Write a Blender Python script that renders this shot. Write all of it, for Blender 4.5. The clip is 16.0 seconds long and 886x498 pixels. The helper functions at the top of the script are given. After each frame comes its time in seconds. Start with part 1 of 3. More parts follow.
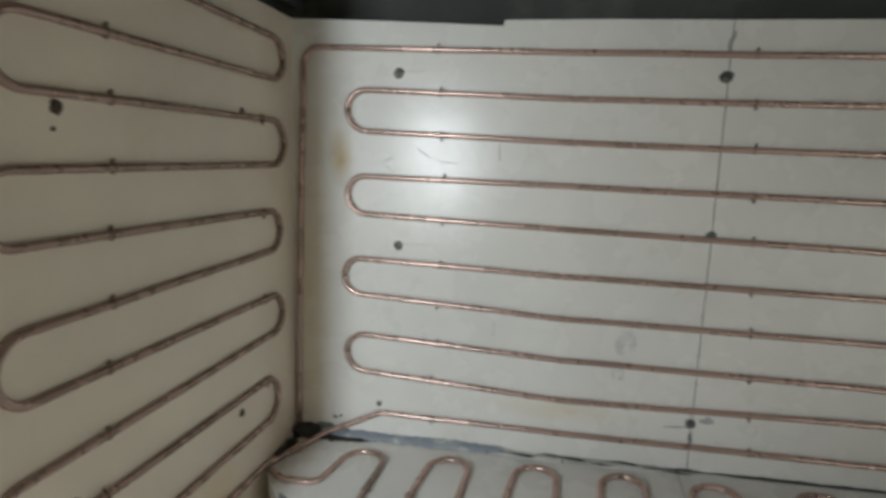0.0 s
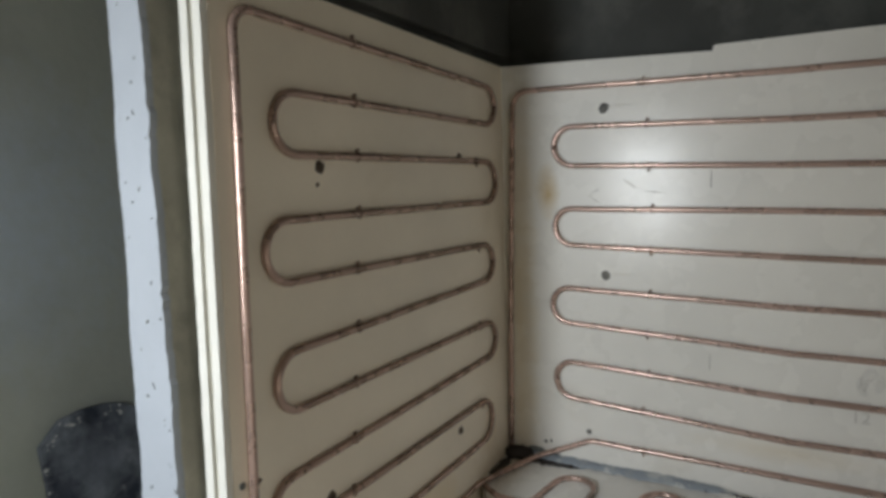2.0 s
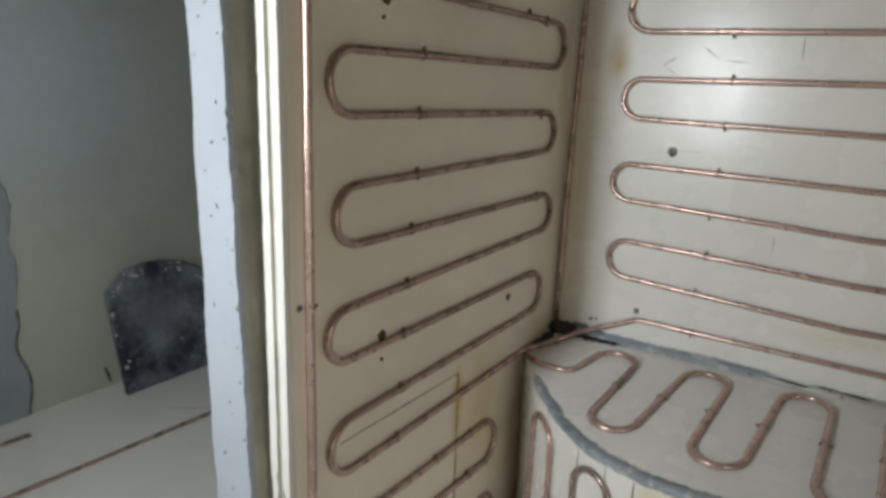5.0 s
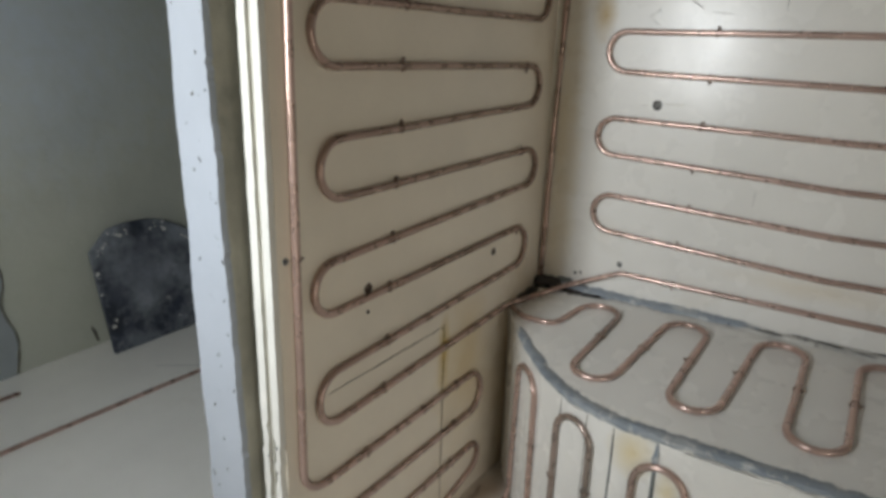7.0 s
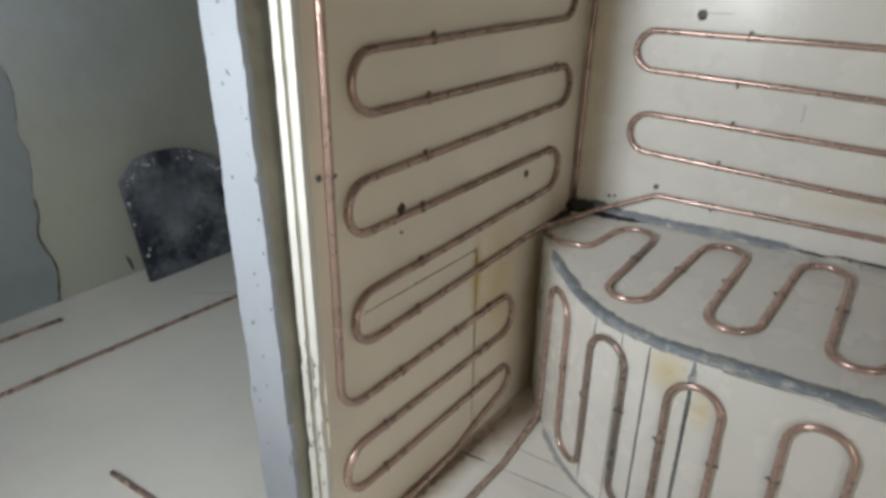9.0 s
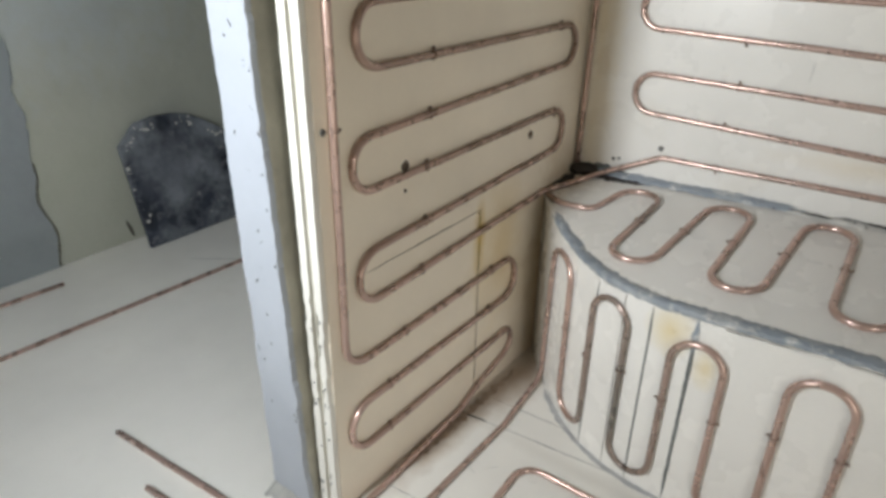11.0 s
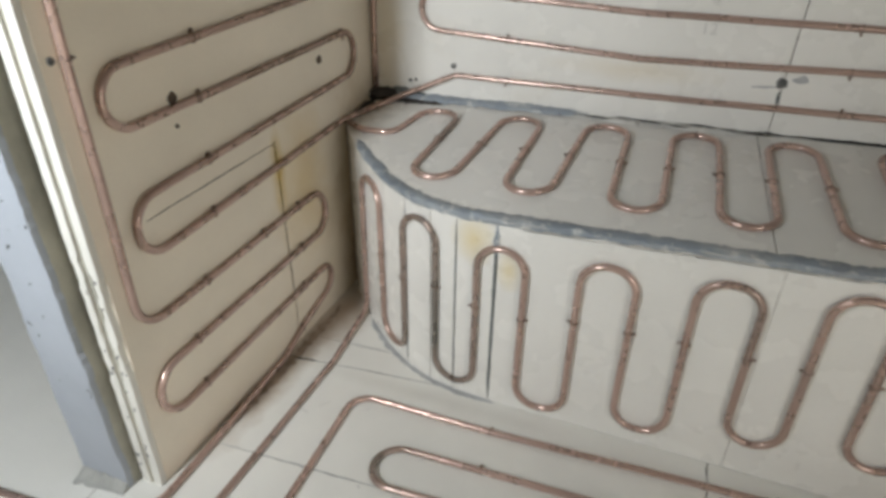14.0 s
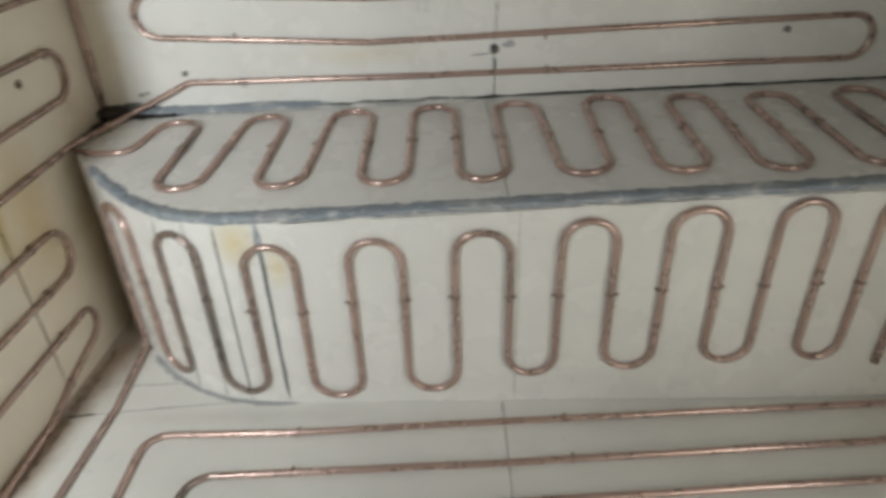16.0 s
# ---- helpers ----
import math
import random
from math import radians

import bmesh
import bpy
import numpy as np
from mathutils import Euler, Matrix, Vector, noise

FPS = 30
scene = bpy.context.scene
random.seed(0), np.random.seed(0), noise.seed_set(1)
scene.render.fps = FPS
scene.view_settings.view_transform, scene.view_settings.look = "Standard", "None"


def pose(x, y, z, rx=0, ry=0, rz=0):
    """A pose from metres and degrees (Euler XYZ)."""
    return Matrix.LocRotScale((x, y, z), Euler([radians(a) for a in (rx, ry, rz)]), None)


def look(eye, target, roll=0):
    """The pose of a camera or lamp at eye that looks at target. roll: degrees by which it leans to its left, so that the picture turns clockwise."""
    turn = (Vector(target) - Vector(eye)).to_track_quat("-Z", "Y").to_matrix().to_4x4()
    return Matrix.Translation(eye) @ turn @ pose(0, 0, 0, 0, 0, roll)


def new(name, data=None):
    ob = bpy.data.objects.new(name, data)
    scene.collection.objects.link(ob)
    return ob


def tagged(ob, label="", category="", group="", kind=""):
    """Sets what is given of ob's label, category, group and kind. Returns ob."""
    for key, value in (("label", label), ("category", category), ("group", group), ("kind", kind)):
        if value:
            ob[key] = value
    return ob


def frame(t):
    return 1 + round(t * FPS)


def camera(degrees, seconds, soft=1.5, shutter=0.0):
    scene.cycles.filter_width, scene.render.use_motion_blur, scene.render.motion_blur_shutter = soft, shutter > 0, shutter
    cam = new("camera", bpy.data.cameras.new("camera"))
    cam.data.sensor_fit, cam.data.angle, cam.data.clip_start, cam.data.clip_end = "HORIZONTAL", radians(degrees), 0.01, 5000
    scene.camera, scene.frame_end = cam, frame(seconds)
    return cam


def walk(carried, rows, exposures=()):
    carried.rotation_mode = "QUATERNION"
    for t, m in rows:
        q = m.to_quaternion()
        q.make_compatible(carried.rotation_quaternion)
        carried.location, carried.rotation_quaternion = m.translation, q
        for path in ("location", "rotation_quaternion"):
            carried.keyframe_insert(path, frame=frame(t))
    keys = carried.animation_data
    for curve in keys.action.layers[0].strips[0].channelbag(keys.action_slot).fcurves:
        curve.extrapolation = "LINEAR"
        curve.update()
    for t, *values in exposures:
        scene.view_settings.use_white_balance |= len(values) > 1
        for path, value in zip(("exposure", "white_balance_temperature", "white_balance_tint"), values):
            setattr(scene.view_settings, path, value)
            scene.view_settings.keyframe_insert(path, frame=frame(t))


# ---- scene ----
cam = camera(71.3, 16.0, soft=3.5, shutter=0.5)
PATH = [
    (0, (0.251, 0.25, 1.172), (-0.211, 2.179, 0.909), 1.2),
    (0.5, (0.266, 0.227, 1.178), (-0.429, 2.087, 0.939), 0.5),
    (1, (0.241, 0.209, 1.19), (-0.604, 2.01, 0.98), 0.4),
    (1.5, (0.26, 0.192, 1.194), (-0.709, 1.931, 1.008), -2.1),
    (2, (0.271, 0.182, 1.187), (-0.797, 1.865, 1.017), -1.7),
    (2.5, (0.278, 0.174, 1.164), (-0.867, 1.797, 0.925), -0.2),
    (3, (0.264, 0.181, 1.129), (-0.876, 1.8, 0.84), 0.1),
    (3.5, (0.254, 0.175, 1.12), (-0.907, 1.775, 0.82), 1.4),
    (4, (0.248, 0.169, 1.096), (-0.94, 1.721, 0.672), 1.6),
    (6.5, (0.249, 0.175, 1.075), (-0.862, 1.762, 0.574), 2.1),
    (7, (0.257, 0.165, 1.07), (-0.847, 1.728, 0.488), 1.6),
    (7.5, (0.252, 0.165, 1.059), (-0.899, 1.661, 0.4), -1.2),
    (8, (0.251, 0.17, 1.056), (-0.88, 1.658, 0.342), -1.5),
    (8.5, (0.244, 0.165, 1.048), (-0.893, 1.635, 0.311), -0.2),
    (9, (0.235, 0.162, 1.035), (-0.883, 1.625, 0.256), 0.5),
    (11.5, (0.231, 0.151, 1.003), (-0.843, 1.583, 0.11), 0.8),
    (12, (0.24, 0.154, 0.997), (-0.788, 1.594, 0.063), 1.0),
    (12.5, (0.25, 0.158, 0.993), (-0.743, 1.613, 0.046), 0.8),
    (13, (0.262, 0.176, 0.98), (-0.608, 1.667, -0.031), 0.2),
    (13.5, (0.282, 0.185, 0.967), (-0.475, 1.736, -0.044), 0.2),
    (14, (0.29, 0.198, 0.962), (-0.325, 1.814, -0.044), 0.7),
    (14.5, (0.302, 0.198, 0.962), (-0.265, 1.835, -0.037), 0.3),
    (15, (0.322, 0.19, 0.958), (-0.175, 1.841, -0.057), -0.3),
    (15.5, (0.345, 0.174, 0.935), (0.049, 1.875, -0.075), -0.5),
    (16, (0.393, 0.189, 0.935), (0.344, 1.922, -0.063), -2.1),
]
EXPOSURE = [(0.0, 0.02, 6280, 8), (0.6, 0.1, 6200, 8), (1.5, -0.19, 6500, 11), (2.2, -0.2, 6450, 10), (3.5, -0.07, 6450, 9), (7.0, 0.0, 6500, 11),
            (9.0, 0.08, 6500, 11), (11.5, 0.59, 6500, 12), (12.5, 0.60, 6500, 12), (13.5, 0.50, 6550, 12), (14.5, 0.39, 6400, 10), (16.0, 0.46, 6450, 9)]
walk(cam, [(t, look(eye, target, roll)) for t, eye, target, roll in PATH], EXPOSURE)

# ---------------------------------------------------------------- world and light
world = bpy.data.worlds.new("sky")
scene.world = world
world.use_nodes = True
wn = world.node_tree.nodes
sky = wn.new("ShaderNodeTexSky")
sky.sky_type, sky.sun_disc = "NISHITA", False
sky.sun_elevation, sky.sun_rotation = radians(40), radians(200)
wn["Background"].inputs[1].default_value = 0.12
world.node_tree.links.new(sky.outputs[0], wn["Background"].inputs[0])


def area_lamp(name, eye, target, w, h, power, colour):
    data = bpy.data.lights.new(name, "AREA")
    data.shape, data.size, data.size_y, data.energy, data.color = "RECTANGLE", w, h, power, colour
    ob = new(name, data)
    ob.matrix_world = look(eye, target)
    return ob


# daylight by the next bay's small window; added low fill lamp beside the camera
WIN = (-1.05, -0.49, 0.88, 1.50)
FILL_GAP = (-0.36, 0.34, 1.25)
YW, YN, XR = -0.42, -0.18, 1.46
area_lamp("window_daylight", (-0.575, YN - 0.12, 1.19), (-0.555, 1.2, 0.45), 0.13, 0.54, 17.0, (0.90, 0.955, 0.99))
# no such opening is seen: lamp added to lift the side panel
area_lamp("added_side_fill", (XR - 0.01, -0.01, 0.62), (0.0, 0.15, 0.45), 0.66, 1.1, 5.2, (1.0, 0.935, 0.83))


# ---------------------------------------------------------------- materials
def material(name, base, rough=0.5, metal=0.0, spots=(), patches=(), grain=6.0, vary=0.06, bump=0.02, bscale=60.0, fine=400.0, spec=0.5):
    """spots: (colour, scale, low, high, strength) layers of noise-shaped staining over the base colour."""
    m = bpy.data.materials.new(name)
    m.use_nodes = True
    nt = m.node_tree
    N, K = nt.nodes, nt.links
    b = N["Principled BSDF"]
    b.inputs["Roughness"].default_value, b.inputs["Metallic"].default_value = rough, metal
    b.inputs["Specular IOR Level"].default_value = spec
    tc = N.new("ShaderNodeTexCoord")
    co = tc.outputs["Object"]

    def nz(scale, detail=4.0, rgh=0.55):
        n = N.new("ShaderNodeTexNoise")
        n.inputs["Scale"].default_value, n.inputs["Detail"].default_value, n.inputs["Roughness"].default_value = scale, detail, rgh
        K.new(co, n.inputs["Vector"])
        return n.outputs["Fac"]

    def mix(fac, a, c, blend="MIX"):
        x = N.new("ShaderNodeMix")
        x.data_type, x.blend_type = "RGBA", blend
        for sock, v in ((x.inputs[0], fac), (x.inputs[6], a), (x.inputs[7], c)):
            if isinstance(v, (int, float)):
                sock.default_value = v
            elif isinstance(v, tuple):
                sock.default_value = (*v, 1.0)
            else:
                K.new(v, sock)
        return x.outputs[2]

    def ramp(v, lo, hi, top=1.0):
        r = N.new("ShaderNodeMapRange")
        r.inputs["From Min"].default_value, r.inputs["From Max"].default_value, r.inputs["To Max"].default_value = lo, hi, top
        K.new(v, r.inputs["Value"])
        return r.outputs["Result"]

    dark = tuple(c * (1 - 2 * vary) for c in base)
    lite = tuple(min(1.0, c * (1 + vary)) for c in base)
    col = mix(ramp(nz(grain), 0.3, 0.7), dark, lite)
    col = mix(ramp(nz(fine, 2.0), 0.35, 0.75, vary * 1.5), col, tuple(c * 0.6 for c in base))
    for colour, scale, lo, hi, strength in spots:
        col = mix(ramp(nz(scale, 6.0, 0.65), lo, hi, strength), col, colour)
    for colour, centre, radii, strength in patches:
        mp = N.new("ShaderNodeMapping")
        mp.inputs["Location"].default_value = tuple(-c / r for c, r in zip(centre, radii))
        mp.inputs["Scale"].default_value = tuple(1 / r for r in radii)
        K.new(co, mp.inputs["Vector"])
        ln = N.new("ShaderNodeVectorMath")
        ln.operation = "LENGTH"
        K.new(mp.outputs[0], ln.inputs[0])
        ad = N.new("ShaderNodeMath")
        ad.operation = "MULTIPLY_ADD"
        ad.inputs[1].default_value = 0.9
        K.new(nz(18.0, 5.0, 0.6), ad.inputs[0])
        K.new(ln.outputs["Value"], ad.inputs[2])
        fade = N.new("ShaderNodeMapRange")
        fade.inputs["From Min"].default_value, fade.inputs["From Max"].default_value = 1.5, 0.5
        fade.inputs["To Max"].default_value = strength
        K.new(ad.outputs[0], fade.inputs["Value"])
        col = mix(fade.outputs["Result"], col, colour)
    K.new(col, b.inputs["Base Color"])
    rr = N.new("ShaderNodeMapRange")
    rr.inputs["To Min"].default_value, rr.inputs["To Max"].default_value = max(0.05, rough - 0.08), min(1.0, rough + 0.12)
    K.new(nz(grain * 3), rr.inputs["Value"])
    K.new(rr.outputs["Result"], b.inputs["Roughness"])
    bp = N.new("ShaderNodeBump")
    bp.inputs["Strength"].default_value, bp.inputs["Distance"].default_value = 0.6, bump
    K.new(nz(bscale, 5.0), bp.inputs["Height"])
    K.new(bp.outputs["Normal"], b.inputs["Normal"])
    return m


PANEL = material("gelcoat_panel", (0.81, 0.80, 0.755), 0.25, grain=3.0, vary=0.04, bump=0.0012, bscale=5.0, fine=220,
                 spots=(((0.55, 0.46, 0.30), 2.3, 0.60, 0.85, 0.35), ((0.30, 0.27, 0.22), 40.0, 0.70, 0.85, 0.25)),
                 patches=(((0.50, 0.34, 0.10), (-0.338, 1.642, 1.185), (0.035, 0.2, 0.07), 0.75),
                          ((0.72, 0.58, 0.26), (-0.02, 1.17, 0.39), (0.05, 0.1, 0.06), 0.7), ((0.72, 0.58, 0.26), (0.055, 1.17, 0.34), (0.03, 0.1, 0.05), 0.6),
                          # first patch, amber corner strip: resin yellowing and warm corner shade coloured in
                          ((0.76, 0.63, 0.40), (-0.425, 1.642, 0.85), (0.06, 0.2, 0.7), 0.6), ((0.66, 0.52, 0.28), (0.19, 1.642, 0.62), (0.2, 0.1, 0.03), 0.3)))
PANEL_SIDE = material("gelcoat_panel_cream", (0.87, 0.79, 0.655), 0.38, grain=3.0, vary=0.05, bump=0.0012, bscale=5.0, fine=220,
                      spots=(((0.55, 0.42, 0.22), 2.0, 0.58, 0.85, 0.4), ((0.26, 0.22, 0.17), 35.0, 0.70, 0.85, 0.3)),
                      patches=(((0.58, 0.42, 0.12), (-0.462, 1.199, 0.44), (0.2, 0.026, 0.11), 1.0), ((0.62, 0.44, 0.14), (-0.462, 1.28, 0.40), (0.2, 0.12, 0.20), 0.5),
                               # dark brown low back corner: shade painted into the panel colour
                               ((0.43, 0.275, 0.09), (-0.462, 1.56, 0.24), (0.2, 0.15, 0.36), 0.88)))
FLOOR = material("gelcoat_floor", (0.83, 0.82, 0.765), 0.33, grain=3.0, vary=0.04, bump=0.0012, bscale=6.0, fine=200,
                 spots=(((0.45, 0.41, 0.33), 3.0, 0.60, 0.85, 0.35), ((0.25, 0.23, 0.20), 45.0, 0.70, 0.84, 0.35)),
                 # first two patches: brown dirt and the side panel's floor shadow, painted together
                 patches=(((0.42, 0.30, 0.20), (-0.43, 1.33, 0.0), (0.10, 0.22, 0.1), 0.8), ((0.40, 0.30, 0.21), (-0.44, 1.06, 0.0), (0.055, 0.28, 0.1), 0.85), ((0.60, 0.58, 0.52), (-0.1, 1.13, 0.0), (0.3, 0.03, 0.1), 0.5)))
COPPER = material("oxidised_copper", (0.58, 0.42, 0.36), 0.26, 0.64, grain=6.0, vary=0.08, bump=0.0006, bscale=70.0, fine=150.0,
                  spots=(((0.30, 0.215, 0.17), 5.0, 0.44, 0.80, 0.32), ((0.29, 0.25, 0.215), 2.2, 0.50, 0.80, 0.42), ((0.24, 0.19, 0.165), 34.0, 0.58, 0.9, 0.2)),
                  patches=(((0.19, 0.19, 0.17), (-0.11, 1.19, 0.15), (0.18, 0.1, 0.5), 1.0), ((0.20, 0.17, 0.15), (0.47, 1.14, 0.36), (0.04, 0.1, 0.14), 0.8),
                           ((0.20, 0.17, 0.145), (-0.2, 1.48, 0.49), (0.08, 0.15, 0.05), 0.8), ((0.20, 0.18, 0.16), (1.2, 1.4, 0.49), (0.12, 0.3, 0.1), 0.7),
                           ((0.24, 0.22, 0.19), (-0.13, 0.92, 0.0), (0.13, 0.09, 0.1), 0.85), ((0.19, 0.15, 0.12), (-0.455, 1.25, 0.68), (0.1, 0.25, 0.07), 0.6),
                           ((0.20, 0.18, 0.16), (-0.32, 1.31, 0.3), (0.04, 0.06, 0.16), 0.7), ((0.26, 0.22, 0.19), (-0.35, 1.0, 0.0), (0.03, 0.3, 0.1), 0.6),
                           # side coil browned: tarnish plus the dimness of its shaded wall, put into colour
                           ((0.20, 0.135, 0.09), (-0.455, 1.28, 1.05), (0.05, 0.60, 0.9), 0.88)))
SEAL = material("grey_sealant", (0.30, 0.345, 0.385), 0.55, grain=12.0, vary=0.15, bump=0.004, bscale=45.0,
                spots=(((0.20, 0.22, 0.25), 12.0, 0.48, 0.68, 0.7), ((0.46, 0.48, 0.48), 9.0, 0.50, 0.62, 0.6), ((0.64, 0.64, 0.61), 28.0, 0.55, 0.64, 0.85)))
SEAL_PALE = material("pale_grey_sealant", (0.46, 0.47, 0.47), 0.6, grain=12.0, vary=0.12, bump=0.003, bscale=45.0)
SCUFF = material("faint_scuff", (0.68, 0.67, 0.63), 0.42, grain=40.0, vary=0.08)
SMUDGE = material("grey_smudge", (0.745, 0.738, 0.70), 0.40, grain=20.0, vary=0.06)
SEAL_DARK = material("dark_grey_sealant", (0.17, 0.185, 0.18), 0.6, grain=12.0, vary=0.2, bump=0.003, bscale=45.0)
BRONZE = material("dull_copper_tie", (0.34, 0.255, 0.205), 0.45, 0.6, grain=40.0, vary=0.2)
PLUG_BROWN = material("brown_putty_plug", (0.12, 0.085, 0.06), 0.7, grain=60.0, vary=0.3)
FILLER = material("white_filler", (0.62, 0.61, 0.57), 0.7, grain=15.0, vary=0.1, bump=0.004, bscale=70.0,
                  spots=(((0.30, 0.29, 0.27), 18.0, 0.55, 0.75, 0.7),))
CEMENT_FOOT = material("smeared_cement", (0.42, 0.42, 0.39), 0.85, grain=14.0, vary=0.15, bump=0.004, bscale=60.0,
                       spots=(((0.20, 0.20, 0.185), 20.0, 0.52, 0.72, 0.7),))
BLACK = material("black_tar", (0.035, 0.03, 0.028), 0.6, grain=20.0, vary=0.3, bump=0.006, bscale=40.0)
CRACK = material("dark_joint", (0.05, 0.048, 0.044), 0.9, grain=20.0, vary=0.3)
PLUG = material("grey_putty_plug", (0.20, 0.20, 0.19), 0.7, grain=60.0, vary=0.3, bump=0.003, bscale=200.0,
                spots=(((0.05, 0.05, 0.048), 90.0, 0.48, 0.58, 0.9),))
MARK = material("faded_ink", (0.50, 0.50, 0.475), 0.7, grain=60.0, vary=0.15)
# warm and pale so the out-of-view surfaces raise the ambient fill
BOUNCE_PLASTER = material("pale_bounce_plaster", (0.62, 0.58, 0.50), 0.9, grain=3.0, vary=0.08, bump=0.004, bscale=25.0)
STAIN = material("yellow_resin", (0.52, 0.36, 0.10), 0.35, grain=20.0, vary=0.2)
CONCRETE = material("bare_concrete", (0.088, 0.092, 0.086), 0.9, grain=4.0, vary=0.12, bump=0.006, bscale=25.0,
                    spots=(((0.06, 0.058, 0.055), 2.5, 0.5, 0.75, 0.6), ((0.20, 0.205, 0.19), 5.0, 0.50, 0.75, 0.55), ((0.025, 0.025, 0.025), 45.0, 0.66, 0.74, 0.7)))
CEMENT = material("cement_render", (0.44, 0.455, 0.385), 0.9, grain=2.0, vary=0.10, bump=0.006, bscale=18.0,
                  spots=(((0.28, 0.295, 0.22), 2.0, 0.48, 0.75, 0.5), ((0.13, 0.13, 0.12), 55.0, 0.70, 0.8, 0.5)),
                  patches=(((0.43, 0.495, 0.56), (-2.1, 0.9, 1.15), (0.6, 0.85, 0.6), 0.8),))
CEMENT_BLUE = material("grey_cement_patch", (0.29, 0.322, 0.33), 0.9, grain=3.0, vary=0.10, bump=0.006, bscale=20.0,
                       spots=(((0.17, 0.18, 0.19), 3.0, 0.5, 0.75, 0.6),))
CEMENT_DARK = material("dark_damp_cement", (0.15, 0.145, 0.12), 0.9, grain=20.0, vary=0.2)
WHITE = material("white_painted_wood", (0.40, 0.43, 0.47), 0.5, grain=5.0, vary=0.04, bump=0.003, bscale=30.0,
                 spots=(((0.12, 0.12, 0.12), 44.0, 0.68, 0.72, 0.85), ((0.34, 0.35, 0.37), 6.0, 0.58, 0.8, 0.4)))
SHEET = material("white_edge_strip", (0.78, 0.765, 0.70), 0.40, grain=9.0, vary=0.04, bump=0.002, bscale=60.0,
                 spots=(((0.30, 0.29, 0.25), 30.0, 0.66, 0.76, 0.6),))
RAW = material("raw_board_edge", (0.56, 0.545, 0.45), 0.85, grain=9.0, vary=0.15, bump=0.003, bscale=50.0,
               spots=(((0.24, 0.23, 0.19), 14.0, 0.55, 0.75, 0.6),))
SLATE = material("dusty_black_board", (0.032, 0.040, 0.058), 0.6, grain=6.0, vary=0.3, bump=0.003, bscale=60.0,
                 spots=(((0.24, 0.265, 0.29), 7.0, 0.42, 0.66, 0.9), ((0.34, 0.35, 0.37), 16.0, 0.56, 0.72, 0.6), ((0.50, 0.50, 0.49), 26.0, 0.66, 0.72, 0.8)),
                 patches=(((0.23, 0.25, 0.28), (-1.97, 1.36, 0.27), (0.3, 0.19, 0.17), 0.6),))


# ---------------------------------------------------------------- mesh helpers
def solid(name, bm, mat, parent=None, label="", smooth=False):
    me = bpy.data.meshes.new(name)
    bmesh.ops.recalc_face_normals(bm, faces=bm.faces)
    bm.to_mesh(me)
    bm.free()
    me.materials.append(mat)
    if smooth:
        me.polygons.foreach_set("use_smooth", [True] * len(me.polygons))
    ob = new(name, me)
    if parent:
        ob.parent = parent
    if label:
        ob["label"] = label
    return ob


def part(name, bm, mat, parent, label="", smooth=False):
    return solid(name, bm, mat, parent, label, smooth)


def box(lo, hi, bevel=0.0, bm=None):
    bm = bm or bmesh.new()
    vs = [bm.verts.new((x, y, z)) for x in (lo[0], hi[0]) for y in (lo[1], hi[1]) for z in (lo[2], hi[2])]
    fs = [bm.faces.new([vs[i] for i in f]) for f in ((0, 1, 3, 2), (4, 6, 7, 5), (0, 4, 5, 1), (2, 3, 7, 6), (0, 2, 6, 4), (1, 5, 7, 3))]
    if bevel:
        bmesh.ops.bevel(bm, geom=list({e for f in fs for e in f.edges}), offset=bevel, segments=2, affect="EDGES", profile=0.6)
    return bm


def prism(outline, depth, to, bm=None):
    """A plate: outline in (u, v), from w=0 to w=depth; to(u, v, w) gives the place."""
    bm = bm or bmesh.new()
    a = [bm.verts.new(to(u, v, 0)) for u, v in outline]
    b = [bm.verts.new(to(u, v, depth)) for u, v in outline]
    bm.faces.new(a)
    bm.faces.new(b[::-1])
    for i in range(len(a)):
        j = (i + 1) % len(a)
        bm.faces.new((a[i], b[i], b[j], a[j]))
    return bm


def rounded(points, radius=0.05, steps=9):
    """A way through the points (any dimension) with round corners; a point may carry its own radius as (place, radius)."""
    pts = [(Vector(p[0]), p[1]) if isinstance(p[0], (tuple, Vector)) else (Vector(p), radius) for p in points]
    out = [pts[0][0]]
    for i in range(1, len(pts) - 1):
        a, (p, r), c = pts[i - 1][0], pts[i], pts[i + 1][0]
        d0, d1 = (a - p), (c - p)
        l0, l1 = d0.length, d1.length
        d0, d1 = d0 / l0, d1 / l1
        cosang = max(-1.0, min(1.0, d0.dot(d1)))
        ang = math.acos(cosang)
        if ang > math.pi - 0.02:
            out.append(p)
            continue
        tl = min(r / math.tan(ang / 2), l0 * 0.499, l1 * 0.499)
        r = tl * math.tan(ang / 2)
        mid = (d0 + d1).normalized()
        c0 = p + mid * (r / math.sin(ang / 2))
        v0, v1 = p + d0 * tl - c0, p + d1 * tl - c0
        sweep = math.pi - ang
        for k in range(steps + 1):
            f = k / steps
            w0, w1 = math.sin((1 - f) * sweep) / math.sin(sweep), math.sin(f * sweep) / math.sin(sweep)
            out.append(c0 + v0 * w0 + v1 * w1)
    out.append(pts[-1][0])
    return out


R = 0.0068


